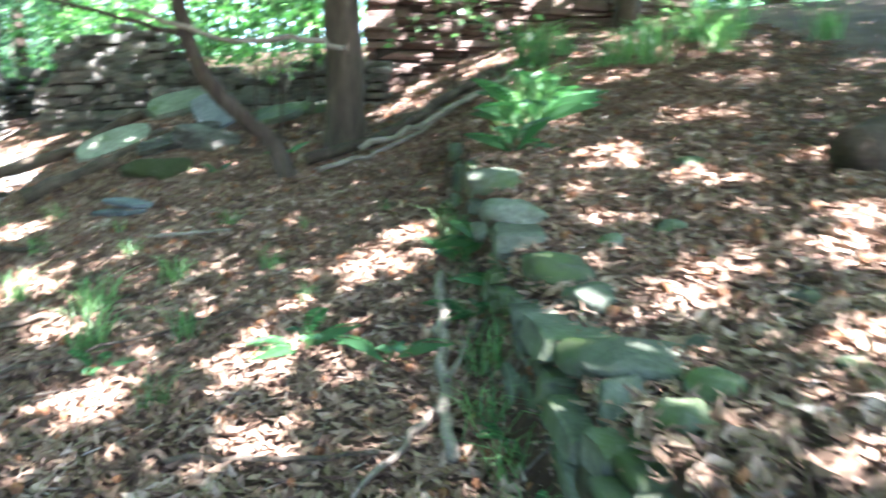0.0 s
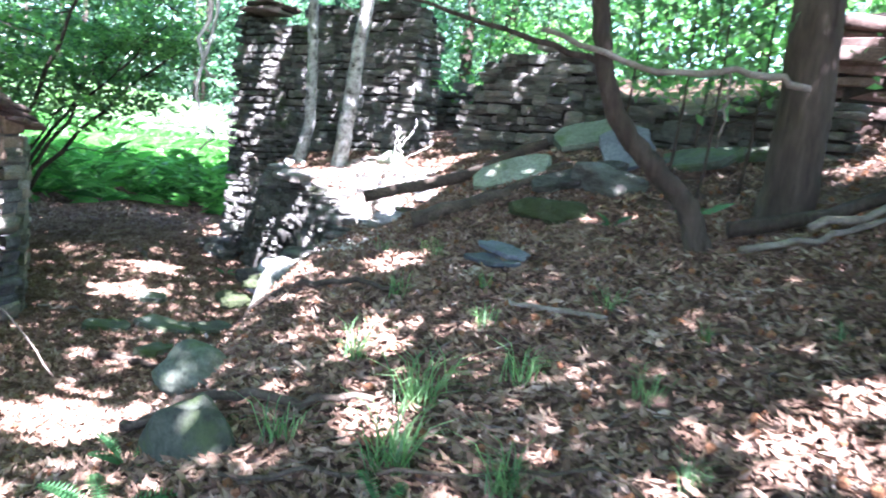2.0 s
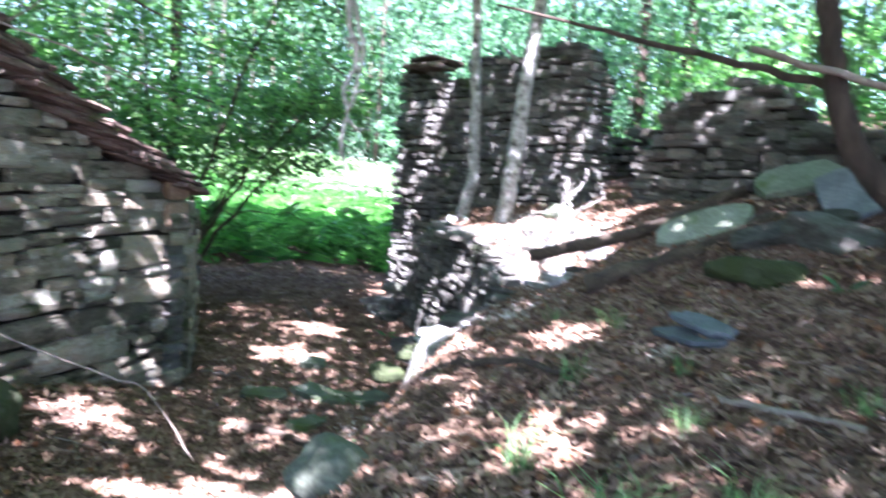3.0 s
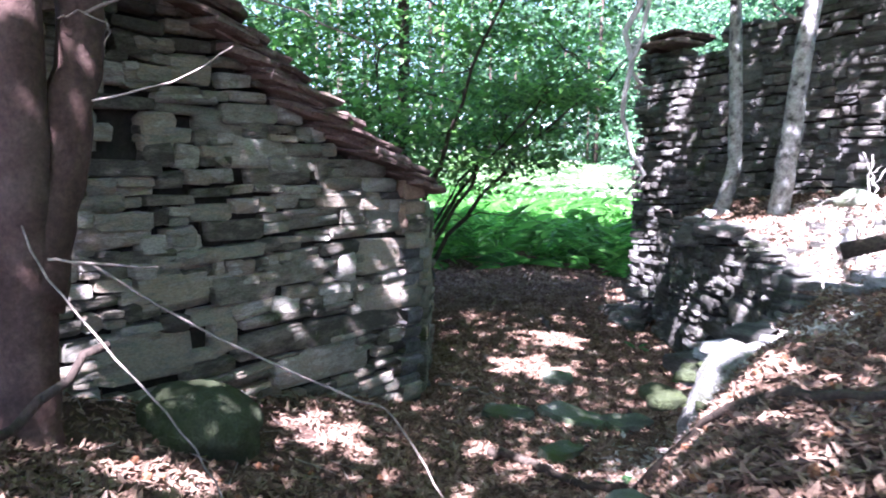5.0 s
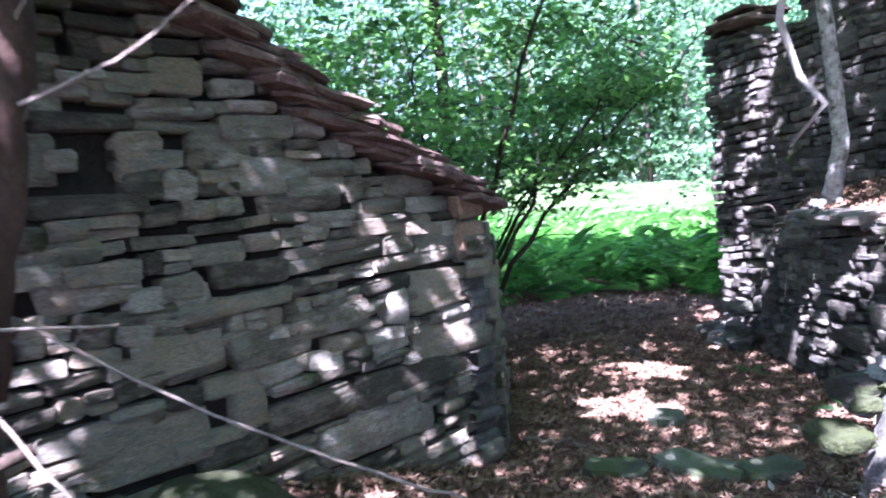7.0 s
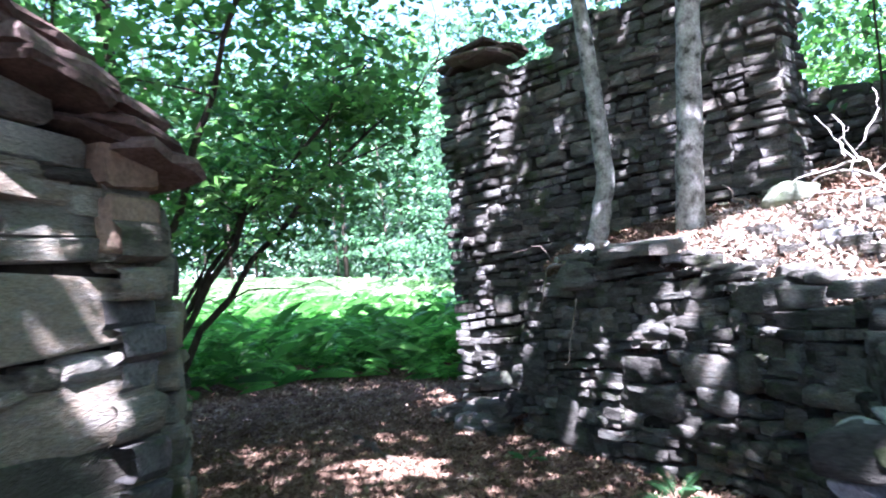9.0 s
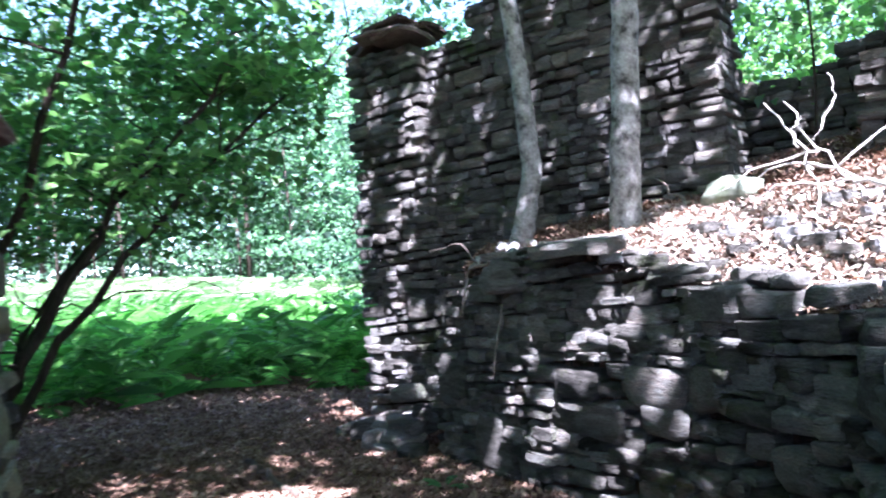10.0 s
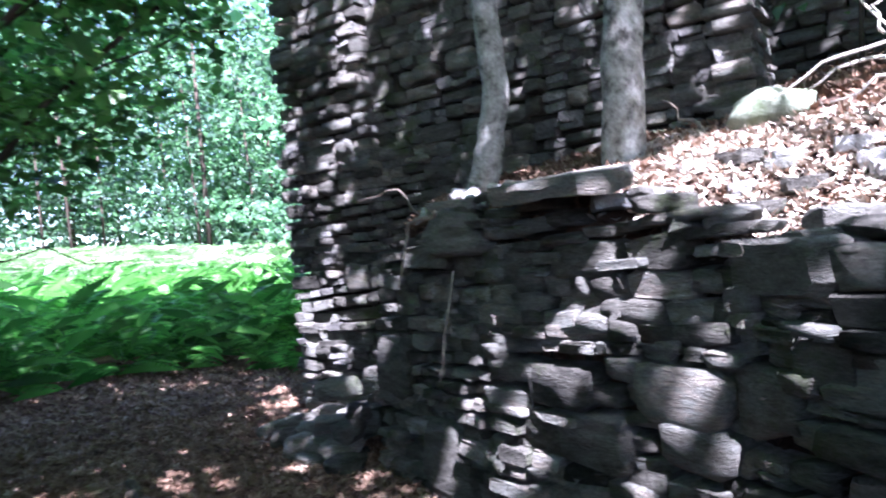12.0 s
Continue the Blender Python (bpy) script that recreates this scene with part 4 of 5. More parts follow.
# ---- trees ----
def tree(label, trunk, r0, r1, material, branches=(), leaf_at=None, leaf_size=0.25, seed=0, flare=1.5, sides=12, group="", leaf_mat=None, up=0.5):
    t = thing("tree", label, "tree", (0, 0, 0), group)
    line = bend(trunk, 6, 0.006, seed)
    n = len(line)
    rad = [(r0 + (r1 - r0) * i / (n - 1)) * (1 + (flare - 1) * math.exp(-i * 0.9)) for i in range(n)]
    V, F = tube(line, rad, sides, 0.035, seed)
    child("trunk", mesh_of("trunk", V, F, material, True), t)
    for k, (pts, a, b) in enumerate(branches):
        l2 = bend(pts, 5, 0.015, seed + 7 + k)
        V, F = tube(l2, [a + (b - a) * i / (len(l2) - 1) for i in range(len(l2))], 7, 0.08, seed + k)
        child("branch", mesh_of("branch", V, F, material, True), t)
    if leaf_at is not None and len(leaf_at):
        V, F = leaves(leaf_at, leaf_size, up, seed, 0.5)
        child("crown", mesh_of("crown", V, F, leaf_mat or M_LEAF), t)
    return t


def limbs_up(top, targets, r0, seed):
    r = random.Random(seed)
    out = []
    for q in targets:
        a, b = Vector(top), Vector(q)
        mid = a.lerp(b, 0.5) + Vector((r.uniform(-0.3, 0.3), r.uniform(-0.3, 0.3), r.uniform(0.1, 0.5)))
        out.append(([tuple(a), tuple(mid), tuple(b)], r0, 0.015))
    return out


# overhead leaves, mostly out of view, are laid and cut to shape the light
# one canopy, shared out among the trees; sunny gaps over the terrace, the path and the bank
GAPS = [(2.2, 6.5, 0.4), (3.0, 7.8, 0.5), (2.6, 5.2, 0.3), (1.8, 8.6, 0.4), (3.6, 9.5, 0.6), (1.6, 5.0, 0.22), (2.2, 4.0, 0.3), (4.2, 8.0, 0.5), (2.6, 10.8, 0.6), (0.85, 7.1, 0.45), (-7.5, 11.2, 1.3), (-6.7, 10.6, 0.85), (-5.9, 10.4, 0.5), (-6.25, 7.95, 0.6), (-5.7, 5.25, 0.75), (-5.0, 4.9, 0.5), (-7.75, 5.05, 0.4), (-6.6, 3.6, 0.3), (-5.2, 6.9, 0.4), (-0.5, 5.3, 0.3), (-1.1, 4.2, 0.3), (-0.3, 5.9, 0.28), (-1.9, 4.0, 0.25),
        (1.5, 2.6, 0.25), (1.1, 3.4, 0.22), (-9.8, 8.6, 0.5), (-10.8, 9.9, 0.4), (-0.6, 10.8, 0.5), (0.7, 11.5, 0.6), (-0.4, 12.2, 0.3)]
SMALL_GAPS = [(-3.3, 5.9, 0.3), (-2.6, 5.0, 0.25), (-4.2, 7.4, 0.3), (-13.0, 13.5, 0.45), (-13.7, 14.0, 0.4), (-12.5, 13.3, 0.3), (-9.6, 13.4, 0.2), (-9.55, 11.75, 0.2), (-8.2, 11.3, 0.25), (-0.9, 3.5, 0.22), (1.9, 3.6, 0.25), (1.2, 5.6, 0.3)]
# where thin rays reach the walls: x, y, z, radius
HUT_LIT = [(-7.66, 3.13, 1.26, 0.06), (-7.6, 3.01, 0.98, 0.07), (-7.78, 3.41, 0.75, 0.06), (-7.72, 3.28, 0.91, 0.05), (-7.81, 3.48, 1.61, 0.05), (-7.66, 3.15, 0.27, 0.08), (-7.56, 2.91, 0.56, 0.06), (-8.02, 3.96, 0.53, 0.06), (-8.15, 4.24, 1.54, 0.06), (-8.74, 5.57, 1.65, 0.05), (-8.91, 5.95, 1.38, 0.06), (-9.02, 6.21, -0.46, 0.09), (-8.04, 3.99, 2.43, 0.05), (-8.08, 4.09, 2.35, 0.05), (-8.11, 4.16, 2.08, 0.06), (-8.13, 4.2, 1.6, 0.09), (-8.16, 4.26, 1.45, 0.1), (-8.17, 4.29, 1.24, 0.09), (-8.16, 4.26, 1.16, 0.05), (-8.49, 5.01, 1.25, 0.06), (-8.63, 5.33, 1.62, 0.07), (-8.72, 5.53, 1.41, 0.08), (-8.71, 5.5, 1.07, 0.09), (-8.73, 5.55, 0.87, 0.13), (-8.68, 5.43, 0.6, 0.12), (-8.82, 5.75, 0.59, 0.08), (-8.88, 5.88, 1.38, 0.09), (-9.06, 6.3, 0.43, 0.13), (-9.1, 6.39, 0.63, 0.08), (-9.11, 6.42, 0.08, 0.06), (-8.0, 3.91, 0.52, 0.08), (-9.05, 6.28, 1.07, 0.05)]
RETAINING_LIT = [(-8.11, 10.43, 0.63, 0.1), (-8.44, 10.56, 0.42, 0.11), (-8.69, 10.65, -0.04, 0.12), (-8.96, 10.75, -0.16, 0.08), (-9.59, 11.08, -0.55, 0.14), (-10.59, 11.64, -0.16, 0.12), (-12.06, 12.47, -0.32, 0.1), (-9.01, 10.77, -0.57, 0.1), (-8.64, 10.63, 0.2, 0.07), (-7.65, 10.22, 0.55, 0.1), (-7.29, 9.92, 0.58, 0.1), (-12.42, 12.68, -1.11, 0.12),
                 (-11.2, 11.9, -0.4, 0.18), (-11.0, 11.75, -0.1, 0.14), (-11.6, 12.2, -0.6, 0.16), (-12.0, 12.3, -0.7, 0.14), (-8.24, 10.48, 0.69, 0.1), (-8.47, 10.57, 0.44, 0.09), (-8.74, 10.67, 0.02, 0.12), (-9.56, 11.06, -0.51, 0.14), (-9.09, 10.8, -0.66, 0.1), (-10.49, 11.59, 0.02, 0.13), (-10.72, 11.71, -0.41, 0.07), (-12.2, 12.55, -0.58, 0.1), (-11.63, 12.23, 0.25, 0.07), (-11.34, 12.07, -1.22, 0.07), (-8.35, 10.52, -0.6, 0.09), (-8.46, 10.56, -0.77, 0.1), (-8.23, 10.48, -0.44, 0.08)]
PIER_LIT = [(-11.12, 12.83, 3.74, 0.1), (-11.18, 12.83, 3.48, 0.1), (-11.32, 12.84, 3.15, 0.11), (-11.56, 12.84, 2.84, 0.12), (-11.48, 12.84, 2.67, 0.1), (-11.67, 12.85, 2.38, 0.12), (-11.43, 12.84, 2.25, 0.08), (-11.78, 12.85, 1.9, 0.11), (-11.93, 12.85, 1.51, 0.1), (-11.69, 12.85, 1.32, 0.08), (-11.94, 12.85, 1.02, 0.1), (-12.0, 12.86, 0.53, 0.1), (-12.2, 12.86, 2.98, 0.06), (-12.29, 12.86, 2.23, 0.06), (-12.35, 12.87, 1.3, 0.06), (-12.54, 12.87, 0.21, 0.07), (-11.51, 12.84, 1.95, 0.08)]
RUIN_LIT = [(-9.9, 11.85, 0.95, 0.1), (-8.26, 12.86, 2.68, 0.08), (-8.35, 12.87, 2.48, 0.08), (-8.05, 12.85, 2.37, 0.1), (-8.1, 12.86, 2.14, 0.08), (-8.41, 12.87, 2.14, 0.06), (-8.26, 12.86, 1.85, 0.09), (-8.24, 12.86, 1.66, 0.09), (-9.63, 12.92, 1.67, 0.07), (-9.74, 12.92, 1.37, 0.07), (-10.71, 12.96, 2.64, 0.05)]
TREES = {
    "L": (-9.95, 12.0), "R": (-8.3, 11.8), "big": (-1.2, 9.1), "curved": (-3.0, 7.2), "A": (-6.9, 2.95), "east": (4.6, 3.6), "south": (-1.5, -4.0), "north": (3.0, 13.0), "west": (-11.5, 3.0), "edge": (-13.9, 8.6),
}


def canopy():
    rr = np.random.default_rng(11)
    n = 5400
    C = np.stack([rr.uniform(-18.5, 9, n), rr.uniform(-6, 15.5, n), rr.uniform(6.2, 10.5, n)], 1)
    C[:, 2] += np.clip(0.1 * C[:, 1], 0, 1.5)
    C = C[(C[:, 0] > -16) | (C[:, 1] > 9)]
    # extra overhead leaves, put in to shade the hillside
    C = np.concatenate([C, np.stack([rr.uniform(-2.5, 6, 280), rr.uniform(3.8, 10, 280), rr.uniform(6.6, 8.6, 280)], 1)])
    L = (C[:, None, :] + rr.normal(0, 1, (len(C), 36, 3)) * np.array([0.5, 0.5, 0.2])).reshape(-1, 3)
    S = np.array(SUN)
    G = L[:, :2]
    for _ in range(3):
        k = (L[:, 2] - height(G[:, 0], G[:, 1])) / S[2]
        G = L[:, :2] - S[:2] * k[:, None]
    # openings between the crowns, through which the sun comes
    x, y = G[:, 0], G[:, 1]
    field = waves(x, y, 0.42, 5) + 0.8 * waves(x + 0.3 * y, y, 0.19, 2) + 0.5 * waves(x, y, 1.9, 7)
    m = -0.8 * x + 0.6 * y
    limit = np.where((m > 14) & (m < 18.8) & (x < -12.5), 0.75, 0.88)
    limit = np.where((x < -8.0) & (x > -11) & (y < 8.2), 1.7, limit)
    limit = np.where((x > -11) & (x < -6.2) & (y > 8.8) & (y < 11.7), 1.9, limit)
    limit = np.where((m > 19) & (m < 25), 1.25, limit)
    limit = np.where((x > -4.6) & (y > 6.3) & (y < 12), 1.5, limit)
    limit = np.where((edge_distance(x, y) > 0.3) & (y < 9), 1.2, limit)
    limit = np.where((x > -2.5) & (y < 6.5), 1.4, limit)
    limit = np.where((x > 0.6) & (y < 14), 0.75, limit)
    limit = np.where((x > -3) & (y > 11.5), 0.2, limit)
    ok = field < limit
    ok &= m < 25.0
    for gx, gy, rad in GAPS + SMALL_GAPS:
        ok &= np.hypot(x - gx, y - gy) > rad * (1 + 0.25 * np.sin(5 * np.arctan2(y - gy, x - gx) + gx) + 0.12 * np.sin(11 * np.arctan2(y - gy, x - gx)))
    # leaves kept only to block the sun from the walls
    for line, z0, z1 in (([hut_point(-0.3, 0, 0), hut_point(4.4, 0, 0)], -0.5, 3.0), ([(*q, 0) for q in W[:3]], -0.8, 1.05), ([(*q, 0) for q in W[2:4]], -0.8, 0.55), ([T0, T1], 0.6, 3.9)):
        for z in np.arange(z0, z1, 0.3):
            q = L - S * ((L[:, 2] - z) / S[2])[:, None]
            for p0, p1 in zip(line, line[1:]):
                ax, ay, dx, dy = p0[0], p0[1], p1[0] - p0[0], p1[1] - p0[1]
                k = np.clip(((q[:, 0] - ax) * dx + (q[:, 1] - ay) * dy) / (dx * dx + dy * dy), 0, 1)
                ok |= np.hypot(q[:, 0] - ax - k * dx, q[:, 1] - ay - k * dy) < 0.18
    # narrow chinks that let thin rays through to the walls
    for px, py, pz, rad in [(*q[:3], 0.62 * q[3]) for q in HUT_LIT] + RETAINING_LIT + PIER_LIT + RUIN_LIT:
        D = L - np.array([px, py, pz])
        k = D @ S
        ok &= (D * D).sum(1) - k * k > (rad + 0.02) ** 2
    L = L[ok]
    names = list(TREES)
    D = np.stack([np.hypot(L[:, 0] - TREES[q][0], L[:, 1] - TREES[q][1]) for q in names], 1)
    near = D.argmin(1)
    return {q: L[near == i] for i, q in enumerate(names)}


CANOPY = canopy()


def crown_targets(q, n, seed):
    pts = CANOPY[q]
    rr = np.random.default_rng(seed)
    return [tuple(pts[i]) for i in rr.integers(0, len(pts), n)] if len(pts) else []


tree("slender grey-barked tree on the terrace edge", [(-9.86, 11.99, 0.85), (-9.7, 12.03, 1.3), (-9.6, 12.07, 1.9), (-9.66, 12.07, 3.0), (-9.78, 12.07, 4.6), (-9.9, 12.05, 7.0)], 0.118, 0.075, M_GREYBARK, limbs_up((-10.0, 12.0, 6.6), crown_targets("L", 5, 1), 0.05, 1) + [([(-9.78, 12.02, 1.2), (-9.7, 11.7, 1.05), (-9.45, 11.3, 1.0), (-9.2, 11.05, 0.97)], 0.06, 0.02), ([(-9.82, 12.0, 1.15), (-9.95, 11.7, 1.02), (-10.0, 11.45, 0.92)], 0.05, 0.02), ([(-9.7, 12.02, 1.15), (-9.4, 11.85, 1.03), (-9.1, 11.6, 0.99)], 0.05, 0.015)], CANOPY["L"], seed=1, flare=2.4, group="grey trees")
tree("slender grey-barked tree with blotched bark", [(-8.6, 11.76, 0.8), (-8.58, 11.79, 1.3), (-8.52, 11.84, 2.2), (-8.42, 11.86, 3.4), (-8.24, 11.9, 5.0), (-8.0, 11.95, 7.2)], 0.152, 0.09, M_GREYBARK, limbs_up((-8.05, 11.9, 6.8), crown_targets("R", 5, 2), 0.05, 2) + [([(-8.45, 11.8, 3.7), (-8.75, 11.75, 3.85), (-8.95, 11.75, 4.1)], 0.03, 0.012)], CANOPY["R"], seed=2, flare=1.6, group="grey trees")
tree("thick brown-barked tree trunk on the slope", [(-1.22, 9.1, 1.3), (-1.2, 9.1, 2.2), (-1.25, 9.1, 4.0), (-1.3, 9.1, 7.5)], 0.25, 0.19, M_BARK, limbs_up((-1.3, 9.1, 7.0), crown_targets("big", 8, 3), 0.1, 3), CANOPY["big"], seed=3, flare=1.35, sides=18)
cb = Vector((-1.62, 7.95, 1.2))
rt = Vector((0.898, 0.44, 0))
cp = [tuple(cb + rt * a + Vector((0, 0, z))) for a, z in ((0, 0), (-0.18, 0.42), (-0.5, 0.72), (-0.81, 1.04), (-0.97, 1.42), (-1.1, 2.0), (-1.3, 2.6), (-1.45, 3.6), (-1.6, 5.4))]
curved_branches = [([tuple(cb + rt * a + Vector((0, 0.05, z))) for a, z in ((-1.0, 1.45), (-1.7, 1.62), (-2.4, 1.78), (-3.2, 1.95))], 0.03, 0.008)]
tree("thin dark tree with a strongly curved trunk", cp, 0.1, 0.05, M_BARK, curved_branches + limbs_up(cp[-1], crown_targets("curved", 5, 4), 0.04, 4), CANOPY["curved"], seed=4, flare=1.5)
limb("broken_branch", [tuple(cb + rt * a + Vector((0, -0.12, z))) for a, z in ((-1.45, 1.66), (-0.65, 1.44), (0.05, 1.5), (0.6, 1.42))], 0.022, 0.03, M_DEADWOOD, "broken reddish branch caught across the tree", "branch", 31, [([tuple(cb + rt * 0.0 + Vector((0, -0.12, 1.5))), tuple(cb + rt * 0.02 + Vector((0, -0.14, 1.2))), tuple(cb + rt * 0.0 + Vector((0, -0.12, 0.9)))], 0.012, 0.006)])
tree("forked tree with smooth reddish-brown bark by the hut", [(-6.95, 2.9, -0.1), (-6.92, 2.93, 0.5), (-6.88, 2.95, 1.5), (-6.92, 2.95, 3.0), (-6.9, 2.95, 6.5)], 0.175, 0.12, M_REDBARK, limbs_up((-6.9, 2.95, 6.2), crown_targets("A", 8, 5), 0.07, 5) + [([(-6.9, 2.98, 0.9), (-6.95, 3.1, 1.5), (-7.0, 3.26, 2.3), (-7.02, 3.28, 3.4), (-7.1, 3.3, 6.8)], 0.16, 0.12), ([(-7.0, 3.28, 3.2), (-6.9, 3.7, 3.6), (-6.7, 4.3, 3.9), (-6.6, 5.2, 4.1)], 0.035, 0.01), ([(-7.0, 3.3, 2.9), (-7.1, 3.9, 3.3), (-7.2, 4.7, 3.3), (-7.3, 5.8, 3.0)], 0.025, 0.008)], CANOPY["A"], seed=5, flare=1.5, sides=16)
# east, south and west are added only to carry shading crowns
for q, label in (("east", "tall forest tree up the terrace, added for its shade"), ("south", "tall forest tree beside the trail, added for its shade"), ("north", "tall forest tree above the ruins"), ("west", "tall forest tree behind the hut, added for its shade"), ("edge", "tall slim tree at the edge of the clearing")):
    x, y = TREES[q]
    g = gz(x, y)
    tree(label, [(x, y, g - 0.3), (x + 0.1, y, g + 2), (x, y + 0.1, g + 4.5), (x, y, 8.0)], (0.11 if q == "edge" else 0.22), 0.09, M_BARK, limbs_up((x, y, 7.5), crown_targets(q, 7, 7), 0.07, 7), CANOPY[q], seed=len(q), flare=1.4)


def clumps(centres, per, spread, seed):
    rr = np.random.default_rng(seed)
    C = np.asarray(centres, float)
    return (C[:, None, :] + rr.normal(0, 1, (len(C), per, 3)) * np.array(spread)).reshape(-1, 3)


def bush_tree():
    """Many-stemmed tree behind the hut."""
    rr = random.Random(17)
    bx, by = -13.45, 8.35
    bz = gz(bx, by)
    t = thing("tree", "many-stemmed green hazel-like tree at the meadow's edge", "tree")
    tips, tw = [], []
    for k in range(13):
        a = 2 * math.pi * k / 13 + rr.uniform(-0.2, 0.2)
        reach = rr.uniform(1.2, 4.8)
        hgt = rr.uniform(4.6, 8.0) - 0.5 * reach
        p = [(bx + 0.12 * math.cos(a), by + 0.12 * math.sin(a), bz - 0.1), (bx + reach * 0.22 * math.cos(a), by + reach * 0.22 * math.sin(a), bz + hgt * 0.3), (bx + reach * 0.6 * math.cos(a), by + reach * 0.6 * math.sin(a), bz + hgt * 0.68), (bx + reach * math.cos(a), by + reach * math.sin(a), bz + hgt)]
        line = bend(p, 5, 0.04, k)
        V, F = tube(line, [0.055 - 0.045 * i / (len(line) - 1) for i in range(len(line))], 6, 0.08, k)
        child("stem", mesh_of("stem", V, F, M_BARK, True), t)
        for j in range(12):
            i = rr.randint(5, len(line) - 1)
            b = line[i]
            c = b + np.array([rr.uniform(-1.5, 1.5), rr.uniform(-1.5, 1.5), rr.uniform(-0.3, 1.0)])
            tw.append(tube(bend([b, (b + c) / 2 + np.array([0, 0, 0.12]), c], 3, 0.03, j), [0.013, 0.011, 0.009, 0.007, 0.006, 0.005, 0.004], 4, 0, j))
            tips += [c, (b + c) / 2, b * 0.3 + c * 0.7]
    V, F = join(tw)
    tagged(child("twig_spray", mesh_of("twig_spray", V, F, M_BARK, True), t), kind="stuff")
    C = clumps(tips, 54, (0.55, 0.55, 0.08), 3)
    C = C[-0.713 * (C[:, 0] + 7.1) - 0.70 * (C[:, 1] - 7.2) > 0.25]
    C = C[C[:, 2] > 1.35 + 0.25 * waves(C[:, 0], C[:, 1], 0.7, 3)]
    V, F = leaves(C, 0.15, 0.72, 5, 0.62)
    child("crown", mesh_of("crown", V, F, M_HAZEL), t)


bush_tree()


# ---- saplings by the thick tree ----
for k, (x, y, hgt) in enumerate([(-2.05, 9.4, 2.2), (-1.75, 9.9, 2.6), (-2.5, 9.9, 2.0), (0.1, 10.0, 2.0), (-5.9, 13.6, 3.2), (-7.3, 14.2, 3.0), (-3.5, 11.2, 2.4), (-2.5, 10.9, 2.6), (-4.6, 12.9, 2.6)]):
    g = gz(x, y)
    tips = [(x + 0.5 * math.cos(j * 2.4), y + 0.5 * math.sin(j * 2.4), g + hgt * (0.45 + 0.06 * j)) for j in range(10)]
    tree("thin leafy sapling among the ruins", [(x, y, g - 0.05), (x + 0.05, y, g + hgt * 0.5), (x, y + 0.05, g + hgt)], 0.02, 0.008, M_BARK, [([(x, y, q[2] - 0.25), q], 0.006, 0.003) for q in tips], clumps(tips, 16, (0.25, 0.25, 0.12), k), 0.13, 40 + k, 1.2, 6, "saplings")


# ---- far woods ----
def far_woods():
    rr = np.random.default_rng(23)
    spots = []
    for i in range(30):
        a = -1.0 + 2.0 * i / 29
        m, q = 62 + rr.uniform(-6, 22), a * 46 + rr.uniform(-2, 2)
        spots.append((-0.8 * m + 0.6 * q, 0.6 * m + 0.8 * q, rr.uniform(18, 26)))
    for i in range(9):
        spots.append((rr.uniform(-12, 16), rr.uniform(19, 36), rr.uniform(9, 14)))
    for i in range(12):
        spots.append((rr.uniform(-30, -17), rr.uniform(-8, 5), rr.uniform(9, 14)))
    for i in range(8):
        spots.append((rr.uniform(8, 22), rr.uniform(-6, 16), rr.uniform(9, 13)))
    for i in range(5):
        spots.append((-13.5 - 4.2 * i + rr.uniform(-1, 1), 19.5 + 4.2 * i + rr.uniform(-1, 1), rr.uniform(9, 12)))
    trunks, cents = [], []
    for k, (x, y, hgt) in enumerate(spots):
        g = gz(x, y)
        lean = rr.uniform(-0.6, 0.6, 2)
        trunks.append(tube([(x, y, g - 0.4), (x + lean[0] * 0.4, y + lean[1] * 0.4, g + hgt * 0.4), (x + lean[0], y + lean[1], g + hgt * 0.9)], [0.2, 0.14, 0.05], 7, 0.05, k))
        n = 260 if k < 30 else 110
        th, rad = rr.uniform(0, 2 * math.pi, n), np.sqrt(rr.uniform(0.02, 1, n))
        zz = rr.uniform(0.12, 1.0, n)
        w = hgt * 0.34 * np.sqrt(np.clip(1.25 - (zz - 0.45) ** 2 * 3, 0.1, 1.3))
        cents.append(np.stack([x + lean[0] + w * rad * np.cos(th), y + lean[1] + w * rad * np.sin(th), g + hgt * zz], 1))
    # slim pale trunks at the far side of the meadow
    for k in range(16):
        m, q = rr.uniform(50, 60), rr.uniform(-34, 30)
        x, y = -0.8 * m + 0.6 * q, 0.6 * m + 0.8 * q
        g, lean = gz(x, y), rr.uniform(-0.5, 0.5)
        trunks.append(tube([(x, y, g - 0.4), (x + lean * 0.4, y, g + 5), (x + lean, y, g + 12)], [0.09, 0.07, 0.04], 6, 0.05, 200 + k))
    # taller woods behind, that close the gaps
    back = []
    for i in range(80):
        a = rr.uniform(-1.5, 2.4)
        d = rr.uniform(80, 110)
        x, y = -6 - d * math.cos(a), 8 + d * math.sin(a)
        n = 170
        back.append(np.stack([x + rr.normal(0, 4.5, n), y + rr.normal(0, 4.5, n), gz(x, y) + rr.uniform(0.5, 24 if a < 0.9 else 13, n)], 1))
    # undergrowth along the far side of the meadow
    m, q = rr.uniform(57, 68, 420), rr.uniform(-40, 40, 420)
    X, Y = -0.8 * m + 0.6 * q, 0.6 * m + 0.8 * q
    cents.append(np.stack([X, Y, height(X, Y) + rr.uniform(0.2, 2.6, 420) ** 1.2], 1))
    C = np.concatenate(cents)
    close = np.hypot(C[:, 0] + 7, C[:, 1] - 8) < 34
    V0, F0 = leaves(clumps(C[close], 46, (0.9, 0.9, 0.14), 12), 0.24, 0.65, 19, 0.6)
    C = clumps(C[~close][::2], 38, (1.4, 1.4, 0.17), 2)
    V, F = leaves(C, 0.5, 0.6, 9, 0.62)
